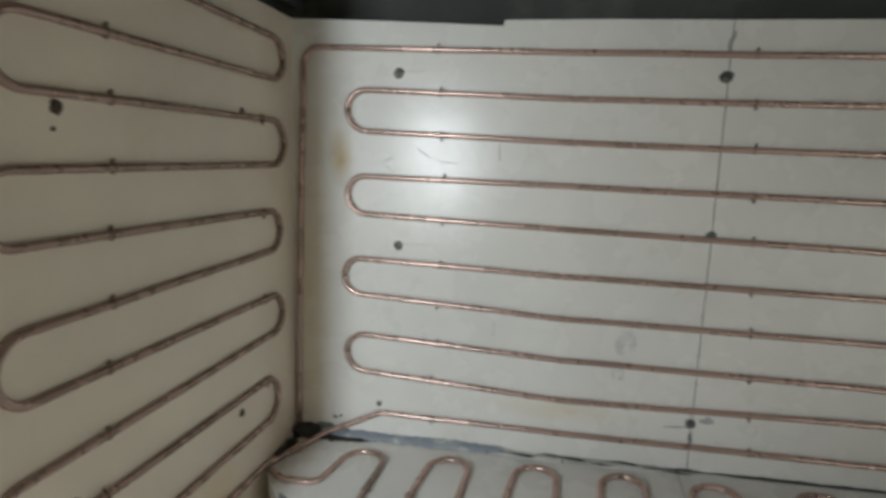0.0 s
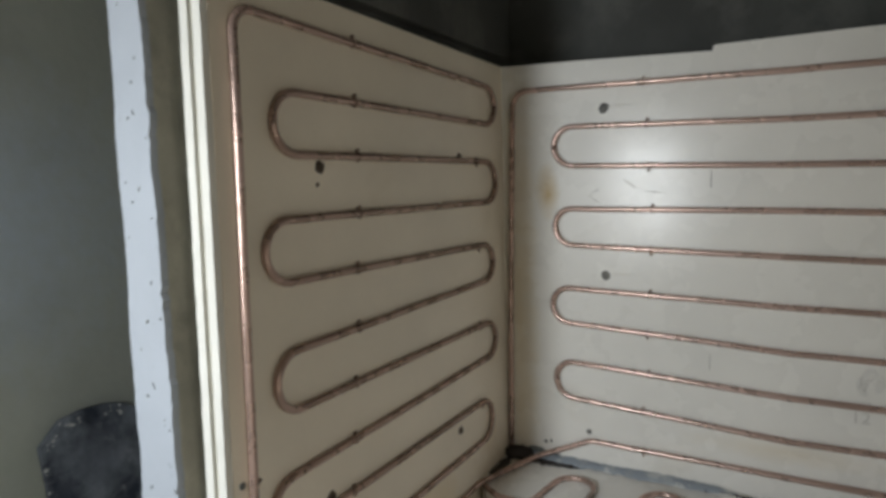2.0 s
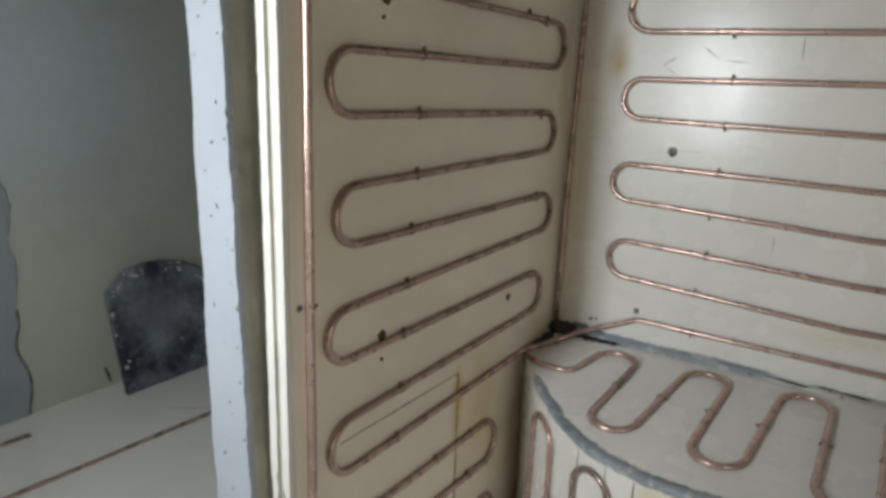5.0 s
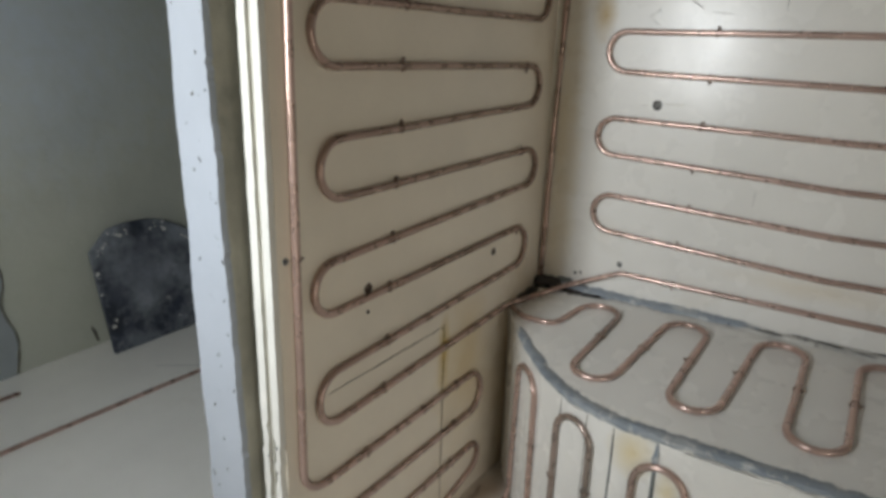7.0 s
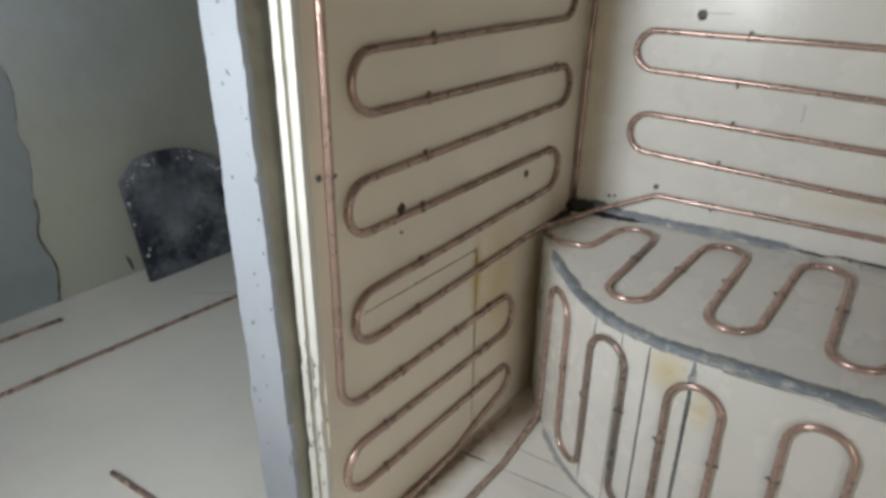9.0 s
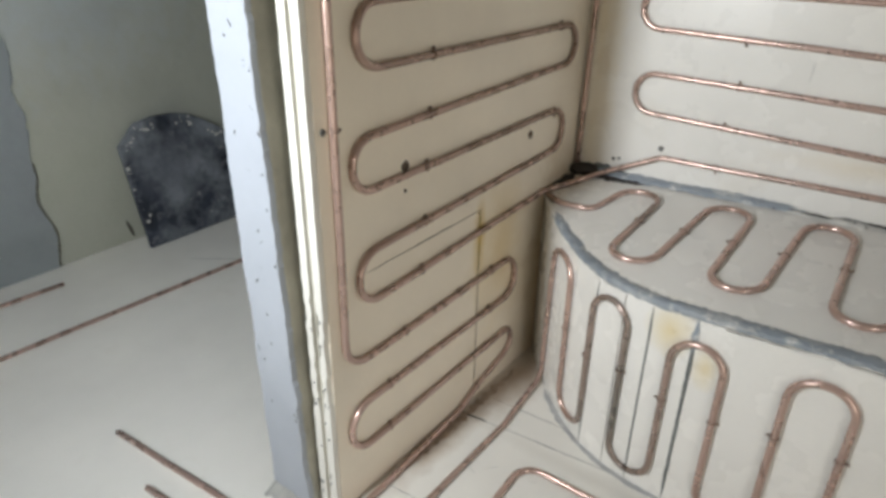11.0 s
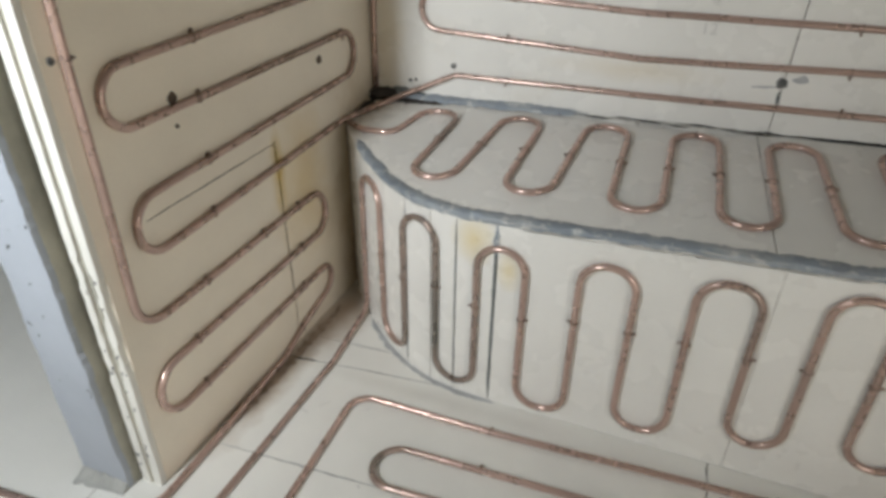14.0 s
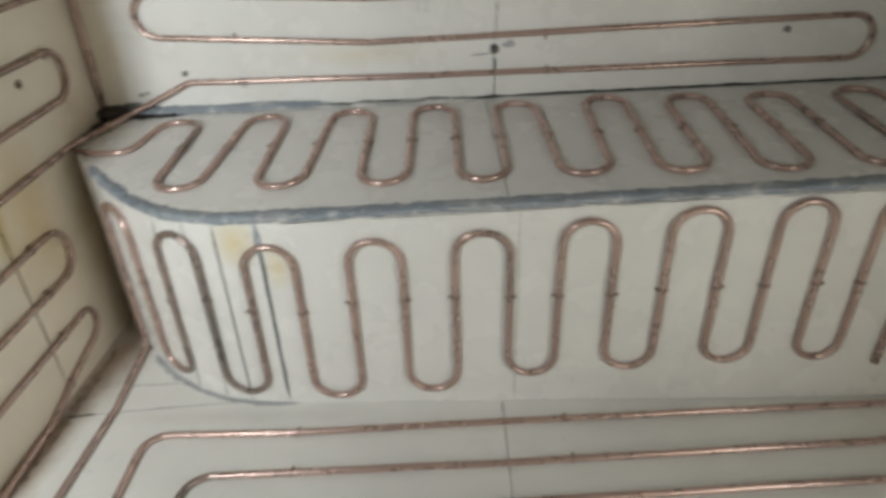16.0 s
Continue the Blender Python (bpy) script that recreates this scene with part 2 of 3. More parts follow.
def tube(path, r=R, sides=10, wobble=0.0012, bm=None):
    """A round pipe along the path, cut into short lengths and a little uneven."""
    fine = []
    for a, b in zip(path[:-1], path[1:]):
        n = max(1, int((b - a).length / 0.07))
        fine += [a.lerp(b, k / n) for k in range(n)]
    fine.append(path[-1])
    fine = [p + noise.noise_vector(p * 6.0) * wobble for p in fine]
    bm = bm or bmesh.new()
    side, rings = None, []
    for i, p in enumerate(fine):
        d = (fine[min(i + 1, len(fine) - 1)] - fine[max(i - 1, 0)]).normalized()
        if side is None:
            side = d.orthogonal().normalized()
        side = (side - d * side.dot(d)).normalized()
        up = d.cross(side)
        rings.append([bm.verts.new(p + (side * math.cos(t) + up * math.sin(t)) * r) for t in (2 * math.pi * k / sides for k in range(sides))])
    for a, b in zip(rings[:-1], rings[1:]):
        for k in range(sides):
            bm.faces.new((a[k], a[(k + 1) % sides], b[(k + 1) % sides], b[k]))
    bm.faces.new(rings[0][::-1])
    bm.faces.new(rings[-1])
    return bm


def clip(parent, at, along, out, tilt=0.0, size=1.0, mat=None):
    """A bent steel tie over a pipe with its twisted end standing off."""
    x, n = Vector(along).normalized(), Vector(out).normalized()
    n = (n - x * n.dot(x)).normalized()
    y = n.cross(x)
    c = Vector(at)
    ring = [c + (y * math.cos(a) + n * math.sin(a)) * (R + 0.0012) for a in [math.pi * k / 8 for k in range(-1, 10)]]
    bm = tube(ring, 0.0012, 6, 0.0)
    tail = c + y * (R + 0.002) * (1 if tilt >= 0 else -1)
    tube([tail - n * 0.002, tail + n * 0.001 + y * 0.002 * tilt + x * 0.002, tail + n * 0.003 + y * 0.004 * tilt], 0.0021 * size, 6, 0.0, bm)
    return part("pipe_clip", bm, mat or BRONZE, parent, smooth=True)


def setting(name, label, category):
    ob = new(name)
    return tagged(ob, label, category, kind="structure")


# ---------------------------------------------------------------- surfaces of the place
XL, YB, ZT = -0.462, 1.642, 1.52          # side panel face, back panel face, panel height


def on_left(y, z, h=R):
    return Vector((XL + h, y, z))


def on_back(x, z, h=R):
    return Vector((x, YB - h, z))


def top_z(x, y):
    return 0.444 + 0.042 * x + (y - 1.168) * (0.124 - 0.046 * x)


def on_top(x, y, h=R):
    return Vector((x, y, top_z(x, y) + h))


def on_floor(x, y, h=R):
    return Vector((x, y, h))


ARC = [(-0.462, 1.49), (-0.42, 1.43), (-0.365, 1.372), (-0.315, 1.32), (-0.25, 1.262), (-0.18, 1.214), (-0.11, 1.186), (-0.04, 1.172), (0.036, 1.168), (1.46, 1.154)]
RUN = [0.0]
for p, q in zip(ARC[:-1], ARC[1:]):
    RUN.append(RUN[-1] + math.dist(p, q))


def arc_at(s):
    for i in range(len(ARC) - 1):
        if s <= RUN[i + 1] or i == len(ARC) - 2:
            f = (s - RUN[i]) / (RUN[i + 1] - RUN[i])
            return ARC[i][0] + f * (ARC[i + 1][0] - ARC[i][0]), ARC[i][1] + f * (ARC[i + 1][1] - ARC[i][1])


def arc_normal(s):
    a, b = arc_at(max(0, s - 0.03)), arc_at(s + 0.03)
    d = Vector((b[0] - a[0], b[1] - a[1], 0)).normalized()
    return Vector((d.y, -d.x, 0))


def on_front(s, z, h=R):
    x, y = arc_at(s)
    return Vector((x, y, z)) + arc_normal(s) * h


# ---------------------------------------------------------------- the room round the lined bay
CEIL = 2.5
floor = setting("floor", "cream gelcoat floor with copper pipes lying on it", "floor")


def floor_panel(x0, x1, front, back, gap=0.0010):
    """A floor sheet from x0 to x1; front and back are (y at x0, y at x1) of its two joints."""
    outline = [(x0 + gap, front[0] + gap), (x1 - gap, front[1] + gap), (x1 - gap, back[1] - gap), (x0 + gap, back[0] - gap)]
    bm = prism(outline, 0.03, lambda u, v, h: Vector((u, v, h - 0.03)))
    part("floor_panel", bm, FLOOR, floor)


def wall_with_openings(name, label, y0, y1, holes, mat, x0, x1):
    """A wall across x with rectangular openings through it."""
    ob = setting(name, label, "wall")
    xs = sorted({x0, x1, *[h[0] for h in holes], *[h[1] for h in holes]})
    for a, b in zip(xs[:-1], xs[1:]):
        zs = [(h[2], h[3]) for h in holes if h[0] <= a and b <= h[1]]
        lo = -0.03
        for z0, z1 in sorted(zs):
            if z0 > lo:
                part("wall_piece", box((a, y0, lo), (b, y1, z0)), mat, ob)
            lo = z1
        part("wall_piece", box((a, y0, lo), (b, y1, CEIL)), mat, ob)
    return ob


# unseen walls, added to close the room and bounce light back
wall_with_openings("wall_south", "unseen pale wall added to bounce fill light", YW - 0.15, YW, [], BOUNCE_PLASTER, -0.32, XR + 0.2)
wall_with_openings("wall_south_bay", "unseen pale wall with a small window, added to close the room", YN - 0.15, YN, [WIN], BOUNCE_PLASTER, -2.2, -0.32)
w = setting("wall_jog", "unseen short return wall, added to close the room", "wall")
part("wall_piece", box((-0.44, YW - 0.15, -0.03), (-0.32, YN - 0.151, CEIL)), BOUNCE_PLASTER, w)
w = setting("wall_north", "bare dark concrete wall behind the lined bay", "wall")
part("wall_piece", box((-2.4, 1.79, -0.03), (XR + 0.2, 1.95, CEIL)), CONCRETE, w)
part("ledge", box((-0.46, 1.70, -0.03), (XR, 1.788, 1.44)), CONCRETE, w, "rough concrete backing")
# the low gap in this wall is added for the fill lamp
w = setting("wall_east", "plain grey cement-rendered wall with a low opening added for fill light", "wall")
part("wall_piece", box((XR, YW, -0.03), (XR + 0.12, FILL_GAP[0], CEIL)), CEMENT, w)
part("wall_piece", box((XR, FILL_GAP[1], -0.03), (XR + 0.12, 1.788, CEIL)), CEMENT, w)
part("wall_piece", box((XR, FILL_GAP[0], FILL_GAP[2]), (XR + 0.12, FILL_GAP[1], CEIL)), CEMENT, w)
# ceiling is out of view, added as a pale bounce surface
c = setting("ceiling", "unseen pale ceiling slab added to bounce fill light", "ceiling")
part("slab", box((-2.4, YW - 0.15, CEIL), (XR + 0.2, 1.95, CEIL + 0.12)), BOUNCE_PLASTER, c)

# far wall of the next bay, turned a little, with a ragged cement patch on it
wy = Vector((-0.06, 0.998, 0)).normalized()
wx = Vector((wy.y, -wy.x, 0))


def far(u, v, h=0.0):
    return Vector((-2.03, 1.0, 0)) + wy * u + Vector((0, 0, v)) + wx * h


w = setting("wall_west", "greenish grey cement-rendered wall, stained", "wall")
part("wall_piece", prism([(-1.22, -0.03), (0.93, -0.03), (0.93, CEIL), (-1.22, CEIL)], -0.15, lambda u, v, h: far(u, v, h)), CEMENT, w)
rng = random.Random(4)
edge = [(-0.115 + 0.045 * noise.noise(Vector((k * 0.13, 3.3, 0))) + 0.006 * rng.uniform(-1, 1), k * 0.02) for k in range(110)]
part("cement_patch", prism([(-1.19, 0.0)] + edge + [(-1.19, edge[-1][1])], 0.005, far), CEMENT_BLUE, w, "blue-grey cement patch with a ragged edge")
edge = [(-0.30 + 0.03 * rng.uniform(-1, 1) - 0.05 * k, 0.03 * k) for k in range(9)]
part("cement_patch", prism([(-1.19, 0.0)] + edge + [(-1.19, 0.3)], 0.02, lambda u, v, h: far(u, v, h + 0.0055)), CEMENT_BLUE, w, "lower cement patch")

rg = random.Random(31)
line = [(-0.115 + 0.045 * noise.noise(Vector((k * 0.13, 3.3, 0))), 0.02 * k) for k in range(20)]
outline = [(u - rg.uniform(0.001, 0.005), v) for u, v in line] + [(u + rg.uniform(0.001, 0.004), v) for u, v in line[::-1]]
part("patch_crack", prism(outline, 0.0015, lambda u, v, h: far(u, v, h + 0.0052)), CEMENT_DARK, w, "dark ragged crack along the patch")
bm = prism([(0.155, 0.02), (0.165, 0.015), (0.160, 0.055), (0.145, 0.085), (0.140, 0.075)], 0.002, far)
part("patch_crack", bm, CEMENT_DARK, w)

# partition between the bays
w = setting("wall_partition", "partition wall of bare concrete above the lined side", "wall")
part("wall_piece", box((-0.57, 0.80, -0.03), (-0.507, 1.788, CEIL)), CONCRETE, w)
part("wall_piece", box((-0.506, 0.80, ZT + 0.03), (-0.475, 1.699, CEIL)), CONCRETE, w)

# floor panels, butted with fine open joints
floor_panel(-2.35, -0.572, (YN - 0.15, YN - 0.15), (1.788, 1.788))
part("bed", box((-2.4, YW - 0.15, -0.08), (XR + 0.2, 1.95, -0.031)), CRACK, floor, "dark bed under the joints")
FLOOR_X = 0.48
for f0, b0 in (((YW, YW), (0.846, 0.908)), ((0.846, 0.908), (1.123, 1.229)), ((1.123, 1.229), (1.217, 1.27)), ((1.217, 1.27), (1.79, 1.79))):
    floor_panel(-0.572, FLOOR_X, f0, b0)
floor_panel(FLOOR_X, XR, (YW, YW), (1.79, 1.79), 0.0008)

# ---------------------------------------------------------------- lined back wall
w = setting("wall_back", "glossy cream gelcoat lining panels on the back wall", "wall")


def seam_x(z):
    return 0.4855 + (z - 0.513) * 0.0265


def back_panel(outline):
    return part("lining_panel", prism(outline, 0.055, lambda u, v, h: Vector((u, YB + h, v))), PANEL, w)


back_panel([(XL, 0.3), (seam_x(0.3) - 0.001, 0.3), (seam_x(1.48) - 0.001, 1.478), (0.279, 1.487), (0.047, 1.493), (0.043, 1.481), (-0.198, 1.498), (XL, 1.514)])
back_panel([(seam_x(0.3) + 0.001, 0.3), (XR, 0.3), (XR, 1.453), (0.772, 1.47), (seam_x(1.48) + 0.001, 1.478)])
part("joint", box((seam_x(0.9) - 0.05, YB + 0.02, 0.3), (seam_x(0.9) + 0.05, YB + 0.05, 1.45)), CRACK, w)


def plug(owner, place, out, r, label="", mat=None):
    """A dark putty-filled screw hole, slightly ragged, standing a hair proud."""
    n = Vector(out).normalized()
    a = n.orthogonal().normalized()
    b = n.cross(a)
    rg = random.Random(int(place[0] * 991 + place[2] * 773))
    bm = bmesh.new()
    rim = [r * rg.uniform(0.82, 1.08) for _ in range(14)]
    lo = [bm.verts.new(Vector(place) + (a * math.cos(t) + b * math.sin(t)) * q) for t, q in ((2 * math.pi * k / 14, rim[k]) for k in range(14))]
    hi = [bm.verts.new(v.co + n * 0.0025 - (v.co - Vector(place)) * 0.25) for v in lo]
    top = bm.verts.new(Vector(place) + n * 0.0012)
    for k in range(14):
        j = (k + 1) % 14
        bm.faces.new((lo[k], lo[j], hi[j], hi[k]))
        bm.faces.new((hi[k], hi[j], top))
    return part("screw_plug", bm, mat or PLUG, owner, label, True)


def streak(owner, a, b, width, out, mat, name="streak"):
    """A thin ragged smear or crack lying on a surface from a to b."""
    a, b, n = Vector(a), Vector(b), Vector(out).normalized()
    d = b - a
    side = n.cross(d.normalized())
    rg = random.Random(int(abs(a.x * 517 + a.z * 311 + b.y * 97) * 10))
    k = max(3, int(d.length / 0.012))
    bm = bmesh.new()
    rows = []
    for i in range(k + 1):
        f = i / k
        wv = width * (0.35 + 0.65 * math.sin(math.pi * min(1, max(0.04, f)))) * rg.uniform(0.6, 1.3)
        m = a + d * f + side * rg.uniform(-0.3, 0.3) * width + n * 0.0006
        rows.append([bm.verts.new(m - side * wv / 2), bm.verts.new(m + n * 0.0008), bm.verts.new(m + side * wv / 2)])
    for p, q in zip(rows[:-1], rows[1:]):
        bm.faces.new((p[0], p[1], q[1], q[0]))
        bm.faces.new((p[1], p[2], q[2], q[1]))
    return part(name, bm, mat, owner)


OUT_B, OUT_L = (0, -1, 0), (1, 0, 0)
for x, z, r in ((-0.194, 1.383, 0.013), (-0.192, 0.985, 0.012), (-0.237, 0.588, 0.008), (0.504, 1.366, 0.015), (0.498, 1.040, 0.011), (0.486, 0.623, 0.012), (1.141, 0.647, 0.009), (-0.354, 0.541, 0.005), (-0.339, 0.544, 0.004)):
    plug(w, (x, YB, z), OUT_B, r)
for x, z in ((-0.194, 1.383), (-0.192, 0.985)):
    streak(w, (x + 0.014, YB, z + 0.003), (x + 0.065, YB, z + 0.005), 0.003, OUT_B, SHEET)
    streak(w, (x - 0.04, YB, z - 0.003), (x - 0.014, YB, z - 0.001), 0.002, OUT_B, SHEET)
streak(w, (0.43, YB, 0.610), (0.478, YB, 0.614), 0.004, OUT_B, SEAL_PALE)
streak(w, (0.503, YB, 0.632), (0.532, YB, 0.637), 0.016, OUT_B, SEAL_PALE, "putty_dab")
streak(w, (0.4875, YB, 0.605), (0.4865, YB, 0.57), 0.007, OUT_B, SEAL_DARK)
streak(w, (0.514, YB, 1.455), (0.505, YB, 1.414), 0.012, OUT_B, MARK)
streak(w, (0.043, YB, 1.227), (0.043, YB, 1.185), 0.0025, OUT_B, MARK)
streak(w, (0.044, YB, 0.821), (0.042, YB, 0.782), 0.002, OUT_B, MARK)
for k, (a, b) in enumerate((((-0.208, 1.193), (-0.233, 1.178)), ((-0.233, 1.178), (-0.203, 1.157)), ((-0.148, 1.213), (-0.118, 1.193)), ((-0.10, 1.185), (-0.05, 1.18)))):
    streak(w, (a[0], YB, a[1]), (b[0], YB, b[1]), 0.0022, OUT_B, SCUFF)
for x, z0, z1, wide in ((0.333, 0.765, 0.822, 0.034), (0.351, 0.775, 0.812, 0.018)):
    streak(w, (x, YB, z0), (x + 0.002, YB, z1), wide, OUT_B, SMUDGE, "smudge")
# stamped figures on the lining
for word in ("12",):
    cu = bpy.data.curves.new("stamp", "FONT")
    cu.body, cu.size, cu.extrude = word, 0.034, 0.0004
    tmp = bpy.data.objects.new("stamp", cu)
    me = bpy.data.meshes.new_from_object(tmp)
    bpy.data.objects.remove(tmp)
    me.materials.append(SCUFF)
    ob = new("stamped_figure", me)
    ob.matrix_world = Matrix.Translation((0.308, YB - 0.001, 0.708)) @ pose(0, 0, 0, 90, 0, 0)
    ob.parent = w
    ob["label"] = "faded grey stamped figures"

# ---------------------------------------------------------------- lined side wall
w = setting("wall_side", "cream gelcoat lining panels on the partition", "wall")
L3 = lambda u, v, h: Vector((XL - h, u, v))
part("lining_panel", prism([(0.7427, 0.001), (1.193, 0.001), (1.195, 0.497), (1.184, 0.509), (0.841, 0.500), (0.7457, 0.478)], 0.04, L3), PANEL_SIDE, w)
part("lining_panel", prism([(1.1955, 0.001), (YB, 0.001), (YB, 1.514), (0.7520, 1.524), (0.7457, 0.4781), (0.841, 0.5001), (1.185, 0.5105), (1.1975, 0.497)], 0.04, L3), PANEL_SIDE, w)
for y, z, r in ((0.958, 1.242, 0.012), (1.392, 0.636, 0.010), (1.417, 1.276, 0.010), (0.950, 0.669, 0.011), (0.950, 1.212, 0.004), (0.948, 0.624, 0.004)):
    plug(w, (XL, y, z), OUT_L, r, mat=PLUG_BROWN)
streak(w, (XL, 1.194, 0.497), (XL, 1.199, 0.40), 0.008, OUT_L, STAIN, "resin_stain")
streak(w, (XL, 1.196, 0.515), (XL, 1.197, 0.06), 0.0026, OUT_L, CRACK, "crack")
streak(w, (XL, 0.843, 0.500), (XL, 1.195, 0.510), 0.0024, OUT_L, CRACK, "crack")

# edge of the lining: two white sheet edges with a groove between, and the white post
w = setting("trim_panel_edge", "two white sheet edges with a groove, chipped near the floor", "trim")


LEAN = 0.006       # the panel's front edge leans away from the room with height


def jagged_strip(x0, x1, y, depth, z0, z1, mat, seed, chip=0.0028):
    rg = random.Random(seed)
    n = 130
    outline = []
    lefts = [(x0 + rg.uniform(0, chip) * (2.2 if 20 < k < 40 else 0.6), z0 + (z1 - z0) * k / n) for k in range(n + 1)]
    rights = [(x1 - rg.uniform(0, chip) * (1.8 if 20 < k < 40 else 0.4), z0 + (z1 - z0) * k / n) for k in range(n + 1)]
    outline = lefts + rights[::-1]
    return prism(outline, depth, lambda u, v, h: Vector((u, y + LEAN * v + h, v)))


part("sheet_edge", jagged_strip(-0.5065, -0.488, 0.729, 0.1, 0.0, 1.60, SHEET, 1), SHEET, w)
part("sheet_edge", jagged_strip(-0.4805, -0.4625, 0.731, 0.0115, 0.0, 1.515, SHEET, 2), SHEET, w)
part("groove_filler", prism([(0.7335, 0.0), (0.741, 0.0), (0.7501, 1.515), (0.7426, 1.515)], 0.0055, lambda u, v, h: Vector((-0.4865 + h, u, v))), RAW, w)

rg = random.Random(14)
for k in range(22):
    z, q = rg.uniform(0.02, 0.45), rg.uniform(0.004, 0.010)
    x = rg.choice((-0.4965, -0.472)) + rg.uniform(-0.007, 0.007)
    y = (0.729 if x < -0.485 else 0.731) + LEAN * z
    streak(w, (x, y, z), (x + rg.uniform(-0.004, 0.004), y + LEAN * q, z + q), rg.uniform(0.003, 0.006), OUT_B, PLUG, "chip")
post = tagged(new("post"), "white-painted wooden post, chipped, standing on the floor", "post")
rg = random.Random(9)
n = 240
a = [(-0.623 - 0.010 * 2.49 * k / n + 0.0010 * rg.uniform(-1, 1) + 0.005 * noise.noise(Vector((k * 0.11, 7.7, 0))), 2.49 * k / n) for k in range(n + 1)]
b = [(-0.516 - 0.029 * 2.49 * k / n + 0.0014 * rg.uniform(-1, 1) - (0.003 if rg.random() < 0.05 else 0.0) + 0.006 * noise.noise(Vector((k * 0.13, 0, 0))), 2.49 * k / n) for k in range(n + 1)]
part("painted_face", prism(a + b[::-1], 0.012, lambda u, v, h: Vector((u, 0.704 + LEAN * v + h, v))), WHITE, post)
part("core", prism([(-0.619, 0.0), (-0.519, 0.0), (-0.592, 2.49), (-0.644, 2.49)], 0.06, lambda u, v, h: Vector((u, 0.7165 + LEAN * v + h, v))), RAW, post, "unpainted dull olive timber side")
for k in range(40):
    z = rg.uniform(0.15, 1.75)
    x = -0.623 - 0.010 * z + (0.100 - 0.019 * z if k % 3 == 0 else rg.uniform(0.008, 0.066))
    a = rg.uniform(-1, 1)
    q = rg.uniform(0.003, 0.009)
    y = 0.704 + LEAN * z
    streak(post, (x, y, z), (x + q * a, y - LEAN * q, z - q), rg.uniform(0.003, 0.006), OUT_B, PLUG, "chip")
foot = bmesh.new()
rings = []
for k in range(13):
    x = -0.624 + 0.0090 * k
    out = 0.028 + 0.008 * noise.noise(Vector((k * 0.7, 1.1, 0))) - 0.012 * (k / 12)
    high = 0.018 + 0.010 * noise.noise(Vector((k * 0.9, 4.2, 0)))
    rings.append([foot.verts.new(p) for p in ((x, 0.7035, 0.001), (x, 0.7035, high), (x, 0.7035 - out * 0.35, high * 0.55), (x, 0.7035 - out * 0.7, high * 0.22), (x, 0.7035 - out, 0.001))])
for p, q in zip(rings[:-1], rings[1:]):
    for m in range(5):
        foot.faces.new((p[m], p[(m + 1) % 5], q[(m + 1) % 5], q[m]))
foot.faces.new(rings[0])
foot.faces.new(rings[-1][::-1])
part("cement_foot", foot, CEMENT_FOOT, post, "rough fillet of cement at the foot")

# ---------------------------------------------------------------- boxed hump
hump = tagged(new("boxed_hump"), "boxed-in cream gelcoat hump with a curved end, sealed with grey sealant", "wheel box", kind="structure")
CUTS = [0.0, 0.11, 0.21, 0.31, 0.397, 0.469, 0.529, 0.612, 1.088, RUN[-1]]
for s0, s1 in zip(CUTS[:-1], CUTS[1:]):
    k = max(1, int((s1 - s0) / 0.04))
    ga, gb = (0.0012 if s0 < 0.7 else 0.0004), (0.0012 if s1 < 0.7 else 0.0004)
    ss = [s0 + ga + (s1 - s0 - ga - gb) * i / k for i in range(k + 1)]
    bm = bmesh.new()
    f0 = [bm.verts.new(on_front(s, 0.001, 0)) for s in ss]
    f1 = [bm.verts.new(on_front(s, top_z(*arc_at(s)) - 0.012, 0)) for s in ss]
    g0 = [bm.verts.new(on_front(s, 0.001, -0.02)) for s in ss]
    g1 = [bm.verts.new(on_front(s, top_z(*arc_at(s)) - 0.012, -0.02)) for s in ss]
    for i in range(k):
        bm.faces.new((f0[i], f0[i + 1], f1[i + 1], f1[i]))
        bm.faces.new((g0[i], g0[i + 1], g1[i + 1], g1[i]))
        bm.faces.new((f1[i], f1[i + 1], g1[i + 1], g1[i]))
        bm.faces.new((f0[i], f0[i + 1], g0[i + 1], g0[i]))
    bm.faces.new((f0[0], f1[0], g1[0], g0[0]))
    bm.faces.new((f0[-1], f1[-1], g1[-1], g0[-1]))
    part("front_slat" if s1 < 0.7 else "front_panel", bm, PANEL, hump)
# dark backing behind the joints
bm = bmesh.new()
ss = [RUN[-1] * i / 60 for i in range(61)]
q0 = [bm.verts.new(on_front(s, 0.0, -0.012)) for s in ss]
q1 = [bm.verts.new(on_front(s, top_z(*arc_at(s)) - 0.014, -0.012)) for s in ss]
for i in range(60):
    bm.faces.new((q0[i], q0[i + 1], q1[i + 1], q1[i]))
part("backing", bm, CRACK, hump)


